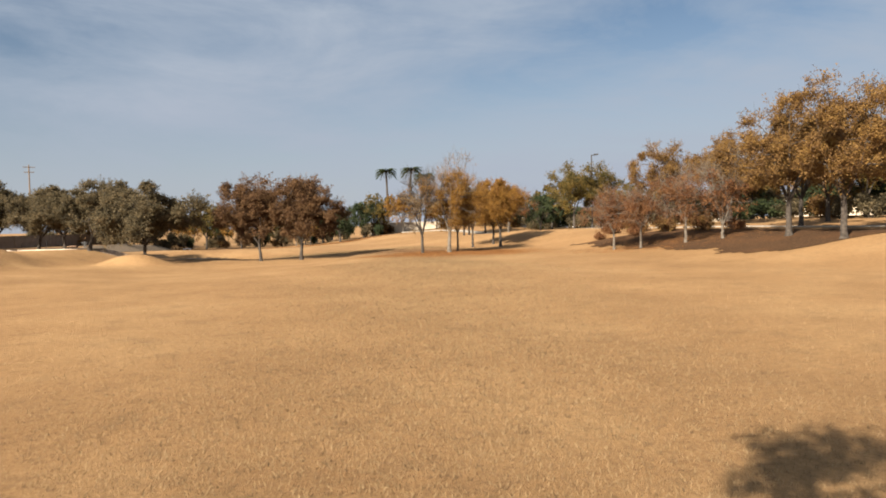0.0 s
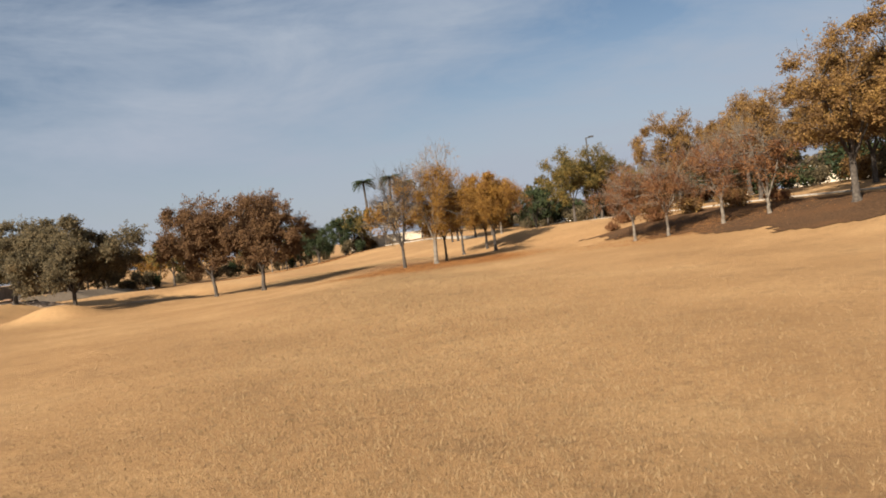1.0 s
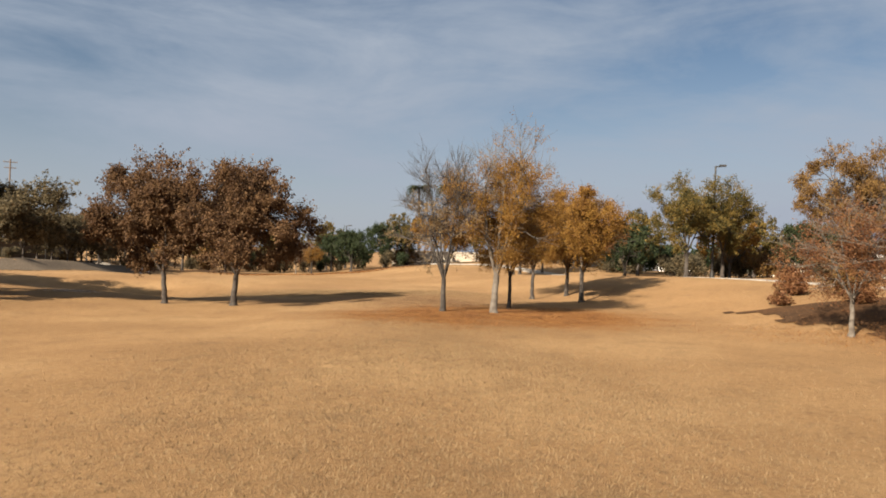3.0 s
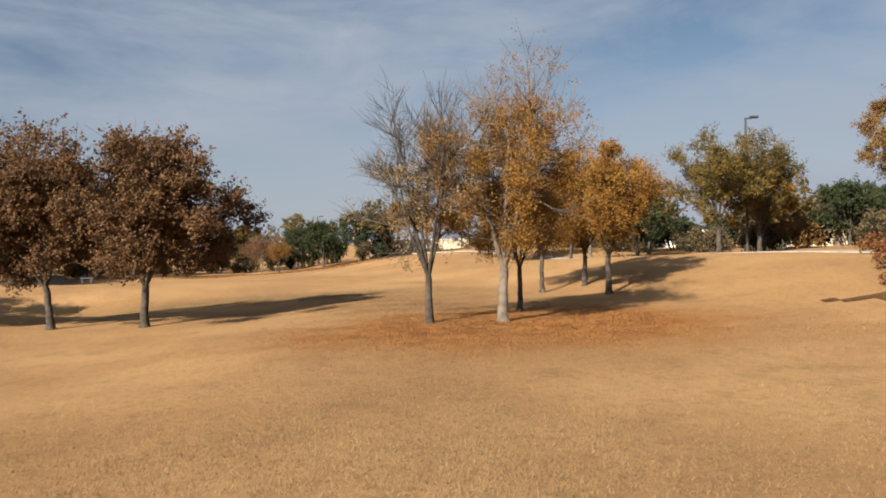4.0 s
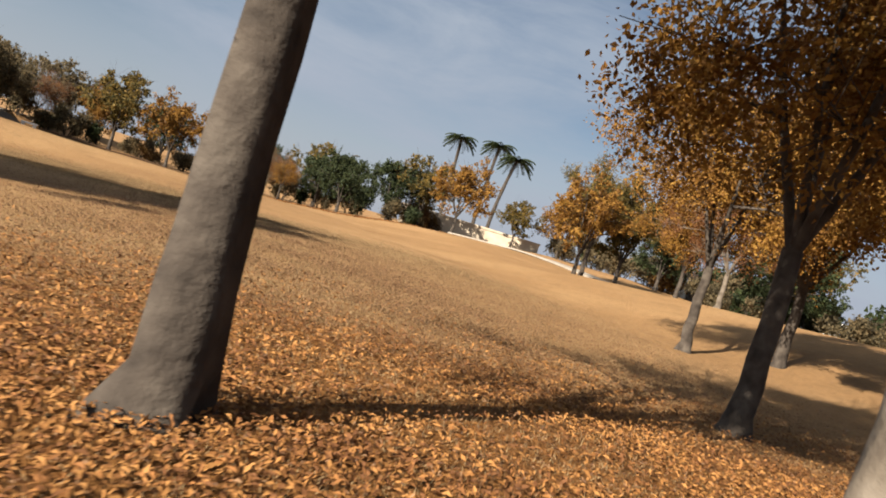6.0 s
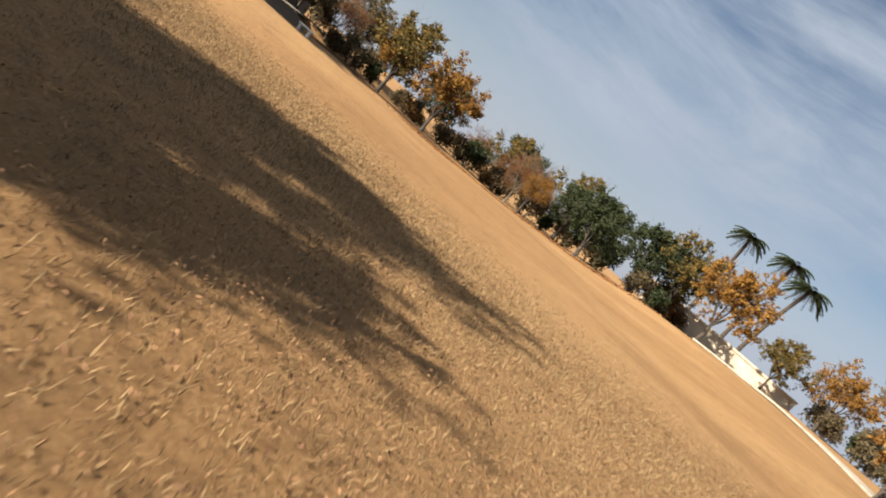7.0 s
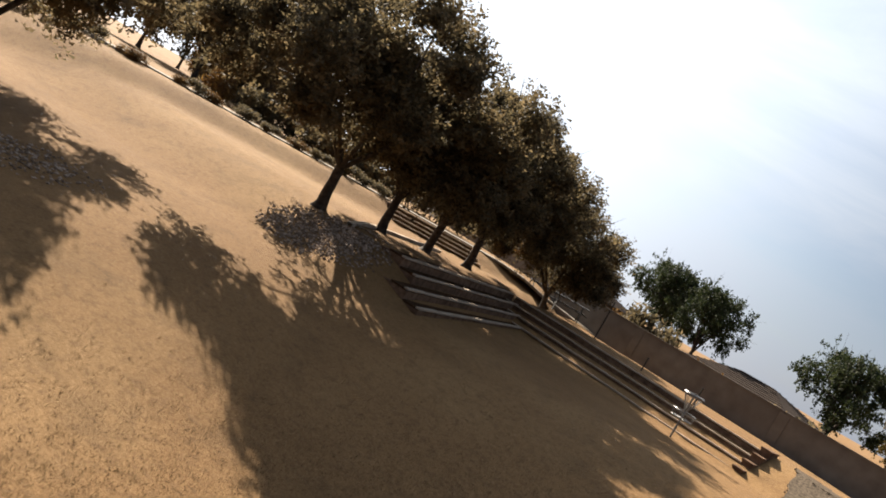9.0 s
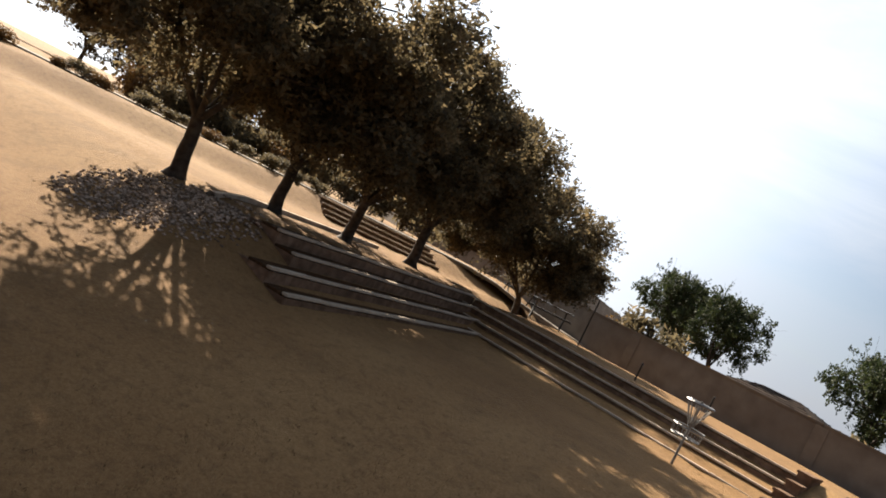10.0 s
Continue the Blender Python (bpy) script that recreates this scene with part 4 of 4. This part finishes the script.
# ---- palms, poles, lamps ----
def palm(x, y, tall, seed, lean):
    r = np.random.default_rng(seed)
    e = empty("palm_tree", x, y, H(x, y))
    tagged(e, "tall slender palm tree with a crown of green fronds", "palm", group="three palms")
    vs, fs = [], []
    top = np.array([lean[0], lean[1], tall])
    prev, pr = np.array([0, 0, -0.3]), 0.26
    for i in range(1, 9):
        f = i / 8
        p = np.array([lean[0] * f * f, lean[1] * f * f, tall * f])
        rr = 0.24 - 0.06 * f + (0.03 if i % 2 else 0)
        tube(vs, fs, prev, p, pr, rr, 8)
        prev, pr = p, rr
    trunk = link("trunk", vs, fs, BARK, e)
    for i in range(36):
        a, up = 2.399 * i, 1.35 - 1.75 * (i / 36)
        fv, ff = [], []
        pts = []
        for k in range(7):
            t = k / 6
            pts.append(top + np.array([math.cos(a) * 2.1 * t, math.sin(a) * 2.1 * t, 2.0 * up * t * 0.6 - 1.5 * t * t]))
        for p0, p1 in zip(pts, pts[1:]):
            tube(fv, ff, p0, p1, 0.03, 0.02, 3)
        side = np.array([-math.sin(a), math.cos(a), 0])
        for k in range(2, 24):
            t = k / 24
            c = np.array([np.interp(t * 6, range(7), [p[j] for p in pts]) for j in range(3)])
            for s in (-1, 1):
                q = c + side * s * 0.6 * (1 - 0.5 * t) + np.array([math.cos(a) * 0.22, math.sin(a) * 0.22, -0.2])
                k0 = len(fv)
                fv += [c, c + np.array([math.cos(a) * 0.16, math.sin(a) * 0.16, 0]), q]
                ff.append((k0, k0 + 1, k0 + 2))
        link("frond", fv, ff, LEAF["green"], e)


palm(-18.4, 152.0, 12.6, 1, (-0.3, 0.2))
palm(-13.7, 149.0, 12.0, 2, (0.4, 0.1))
palm(-11.4, 144.0, 10.2, 3, (1.1, 0.0))


def utility_pole(x, y, top_z, turn):
    z = H(max(-140, x), min(220, y))
    e = empty("utility_pole", x, y, z, turn)
    tagged(e, "weathered wooden utility pole with cross-arms", "pole", group="utility poles")
    hgt = top_z - z
    bar("post", (0, 0, -0.5), (0, 0, hgt), 0.2, 0.13, WOOD, e)
    for dz, half in ((0.6, 1.2), (1.7, 1.0)):
        bm = bmesh.new()
        box(bm, -half, -0.07, hgt - dz, half, 0.07, hgt - dz + 0.14)
        arm = part("cross_arm", bm, WOOD, e)
        for s in (-1, -0.45, 0.45, 1):
            bar("insulator", (s * half * 0.92, 0, hgt - dz + 0.14), (s * half * 0.92, 0, hgt - dz + 0.34), 0.06, 0.04, GALV, arm, 6)


for x, y, t, a in ((-149, 107, 8.3, 20), (-145.6, 114.7, 7.4, 20), (-139.4, 133.4, 10.8, 30), (-99.1, 162.0, 17.5, 40)):
    utility_pole(x, y, t, a)


def street_lamp(x, y, top_z, turn, cobra):
    z = H(x, y)
    e = empty("street_lamp", x, y, z, turn)
    tagged(e, "tall dark metal street lamp with a flat head" if not cobra else "street lamp with a curved arm", "lamp", group="street lamps")
    hgt = top_z - z
    bar("base", (0, 0, -0.2), (0, 0, 0.5), 0.2, 0.18, METAL, e, 10)
    bar("post", (0, 0, 0.5), (0, 0, hgt), 0.09, 0.06, METAL, e, 10)
    if cobra:
        pts = [(0, 0, hgt), (0.7, 0, hgt + 0.5), (1.6, 0, hgt + 0.75), (2.5, 0, hgt + 0.7)]
        vs, fs = [], []
        for p, q in zip(pts, pts[1:]):
            tube(vs, fs, p, q, 0.05, 0.05, 6)
        arm = link("arm", vs, fs, GALV, e)
        bm = bmesh.new()
        box(bm, 2.35, -0.14, hgt + 0.6, 3.0, 0.14, hgt + 0.74, 0.04)
        part("head", bm, GALV, arm)
    else:
        bm = bmesh.new()
        box(bm, 0.0, -0.04, hgt - 0.08, 0.35, 0.04, hgt)
        arm = part("arm", bm, METAL, e)
        bm = bmesh.new()
        box(bm, 0.25, -0.15, hgt - 0.04, 0.75, 0.15, hgt + 0.1, 0.03)
        part("head", bm, METAL, arm)


for x, y, a, s in ((-52.0, 36.0, 0, 1.0), (-57.0, 33.0, 120, 1.1), (-60.0, 28.0, 200, 1.15), (-54.0, 27.0, 60, 1.0), (-66.0, 25.0, 10, 1.2)):
    plant("small_dark", x, y, a, 1.35 * s, label="dark tree beyond the walk on the rim", group="trees beyond the rim")
for x, y, sz in ((-47.5, 50.0, 1.1), (-49.5, 51.5, 1.3), (-46.0, 47.5, 0.9), (-51.0, 53.5, 1.2)):
    shrub(1, x, y, sz, 50 * sz, 0.9, "shrubs beyond the rim")

street_lamp(12.5, 84.0, 9.75, 0, False)
street_lamp(-26.3, 133.2, 6.1, 0, False)
street_lamp(-71.4, 143.0, 6.2, -40, True)


# ---- small things ----
def bench(x, y, turn):
    e = empty("bench", x, y, H(x, y), turn)
    tagged(e, "white concrete bench at the edge of the grass", "bench")
    bm = bmesh.new()
    box(bm, -0.55, -0.25, 0.42, 0.55, 0.25, 0.54, 0.02)
    part("seat", bm, WHITE, e)
    for s in (-0.38, 0.38):
        bm = bmesh.new()
        box(bm, s - 0.09, -0.2, -0.1, s + 0.09, 0.2, 0.42, 0.02)
        part("leg", bm, WHITE, e)


bench(-41.6, 105.0, 30)


def disc_basket(x, y):
    """A catching basket for flying discs on its pole, with hanging chains."""
    e = empty("disc_golf_basket", x, y, H(x, y), 0)
    tagged(e, "pale metal disc golf basket with hanging chains on a pole", "basket")
    bar("pole", (0, 0, -0.2), (0, 0, 1.42), 0.03, 0.03, GALV, e)

    def ring(name, z, r, t, parent):
        vs, fs = [], []
        for i in range(20):
            a, c = 2 * math.pi * i / 20, 2 * math.pi * (i + 1) / 20
            tube(vs, fs, (r * math.cos(a), r * math.sin(a), z), (r * math.cos(c), r * math.sin(c), z), t, t, 5)
        return link(name, vs, fs, GALV, parent)

    band = ring("top_band", 1.36, 0.28, 0.03, e)
    ring("basket_rim", 0.82, 0.33, 0.014, e)
    low = ring("basket_floor", 0.62, 0.30, 0.012, e)
    for i in range(14):
        a = 2 * math.pi * i / 14
        ca, sa = math.cos(a), math.sin(a)
        bar("chain", (0.27 * ca, 0.27 * sa, 1.35), (0.05 * ca, 0.05 * sa, 0.86), 0.009, 0.009, GALV, band, 4)
        bar("rib", (0.33 * ca, 0.33 * sa, 0.82), (0.30 * ca, 0.30 * sa, 0.62), 0.006, 0.006, GALV, low, 4)
        bar("spoke", (0.30 * ca, 0.30 * sa, 0.62), (0.03 * ca, 0.03 * sa, 0.62), 0.006, 0.006, GALV, low, 4)


disc_basket(-39.75, 73.9)


def rail_post(x, y, tall):
    e = empty("rail_post", x, y, H(x, y), 0)
    tagged(e, "thin dark metal post on the terrace edge", "post", group="posts by the terraces")
    bar("post", (0, 0, -0.2), (0, 0, tall), 0.028, 0.028, METAL, e, 7)
    bar("cap", (0, 0, tall), (0, 0, tall + 0.04), 0.04, 0.03, METAL, e, 7)


for x, y, t in ((-47.0, 68.8, 1.6), (-44.7, 71.4, 0.5), (-43.5, 73.6, 0.6), (-42.8, 84.0, 0.9), (-42.0, 88.4, 0.9), (-41.9, 92.5, 0.9), (-42.6, 96.8, 0.9)):
    rail_post(x, y, t)


def picnic_table(x, y, turn):
    e = empty("picnic_table", x, y, H(x, y) + 0.03, turn)
    tagged(e, "dark metal picnic table in the shade by the terrace", "table", group="picnic tables")
    for nm, x0, x1, z in (("tabletop", -0.38, 0.38, 0.74), ("seat", -0.85, -0.57, 0.44), ("seat", 0.57, 0.85, 0.44)):
        bm = bmesh.new()
        box(bm, x0, -0.9, z - 0.04, x1, 0.9, z, 0.012)
        part(nm, bm, METAL, e)
    for s in (-0.6, 0.6):
        vs, fs = [], []
        tube(vs, fs, (-0.7, s, -0.03), (0.1, s, 0.72), 0.03, 0.03, 6)
        tube(vs, fs, (0.7, s, -0.03), (-0.1, s, 0.72), 0.03, 0.03, 6)
        tube(vs, fs, (-0.75, s, 0.4), (0.75, s, 0.4), 0.025, 0.025, 6)
        link("leg_frame", vs, fs, METAL, e)


picnic_table(-50.4, 66.2, 20)
picnic_table(-51.8, 64.2, 35)


# ---- fallen leaves and grass blades ----
def litter(name, count, cx, cy, rx, ry, turn, size, material, label, seed):
    rng2 = np.random.default_rng(seed)
    u, v = rx * rng2.normal(0, 0.5, count), ry * rng2.normal(0, 0.5, count)
    # drifts: leaves gather in hollows of the turf
    keep = np.sin(u * 1.9 + 0.7 * np.sin(v * 2.3)) + np.sin(v * 2.7 + u) + rng2.normal(0, 1.2, count) > -0.9
    u, v, count = u[keep], v[keep], int(keep.sum())
    c, s = math.cos(radians(turn)), math.sin(radians(turn))
    x, y = cx + c * u - s * v, cy + s * u + c * v
    at = np.stack([x, y, height(x, y) + rng2.uniform(0.012, 0.05, count)], -1)
    n = count
    d = rng2.normal(size=(n, 3)) * (1, 1, 0.35)
    d /= np.linalg.norm(d, axis=1, keepdims=True)
    w = np.cross(d, rng2.normal(size=(n, 3)) * 0.35 + (0, 0, 1))
    w /= np.linalg.norm(w, axis=1, keepdims=True)
    sz = size * rng2.uniform(0.6, 1.3, (n, 1))
    lift = np.array([0, 0, 1]) * sz * rng2.uniform(0, 0.25, (n, 1))
    vs = np.stack([at - d * sz * 0.5, at + w * sz * 0.2 + lift, at + d * sz * 0.5, at - w * sz * 0.2 + lift], 1).reshape(-1, 3)
    ob = new(name, mesh_np(name, vs, np.arange(4 * n).reshape(n, 4), material))
    return tagged(ob, label, "leaves", kind="stuff")


litter("leaf_litter", 210000, -2.2, 57.3, 5.6, 4.3, 22, 0.033, LITTER, "thick bed of orange fallen leaves under the ash trees", 51)
litter("thin_leaf_litter", 120000, -5.6, 64.0, 5.2, 8.0, 25, 0.022, LITTER_BROWN, "thin scatter of faded brown fallen leaves on the grass", 52)
litter("red_leaf_litter", 12000, -25.5, 113.5, 9.0, 3.0, 10, 0.16, LITTER, "strip of orange fallen leaves below the far trees", 53)
litter("rise_leaf_litter", 26000, 12.5, 52.5, 7.0, 3.6, -25, 0.05, LITTER, "brown fallen leaves under the small trees", 54)


def grass(name, count, pick, tall, wide, label, seed):
    """Short dry blades in loose tufts over a stretch of the field."""
    rng2 = np.random.default_rng(seed)
    x, y = pick(rng2, count)
    x = np.repeat(x, 3) + rng2.normal(0, 0.03, 3 * count)
    y = np.repeat(y, 3) + rng2.normal(0, 0.03, 3 * count)
    n = len(x)
    z = height(x, y) - 0.005
    a = rng2.uniform(0, 2 * math.pi, n)
    lean = rng2.normal(0, 0.6, (n, 2)) * tall
    h = tall * rng2.uniform(0.5, 1.3, n)
    p = np.stack([x, y, z], -1)
    side = np.stack([np.cos(a), np.sin(a), 0 * a], -1) * wide
    tip = p + np.stack([lean[:, 0], lean[:, 1], h], -1)
    vs = np.stack([p - side, p + side, tip], 1).reshape(-1, 3)
    ob = new(name, mesh_np(name, vs, np.arange(3 * n).reshape(n, 3), STRAW))
    return tagged(ob, label, "grass", kind="stuff")


def strip(points, half):
    P = np.array(points, float)
    seg = np.linalg.norm(np.diff(P, axis=0), axis=1)
    cum = np.r_[0, np.cumsum(seg)]

    def pick(r, n):
        s = r.uniform(0, cum[-1], n)
        cx, cy = np.interp(s, cum, P[:, 0]), np.interp(s, cum, P[:, 1])
        return cx + r.normal(0, half, n), cy + r.normal(0, half * 0.5, n)

    return pick


grass("grass_south", 75000, strip(((0, 2), (-1, 24), (-3, 46)), 3.4), 0.055, 0.004, "short straw-coloured dormant grass blades", 61)
grass("grass_middle", 90000, strip(((-3, 44), (-3.4, 58), (-6, 66), (-8, 73)), 2.4), 0.03, 0.0026, "short straw-coloured grass blades among fallen leaves", 62)
grass("grass_west", 60000, strip(((-8, 72), (-17, 74), (-27, 74)), 3.4), 0.045, 0.0035, "short straw-coloured grass blades in the shade", 63)
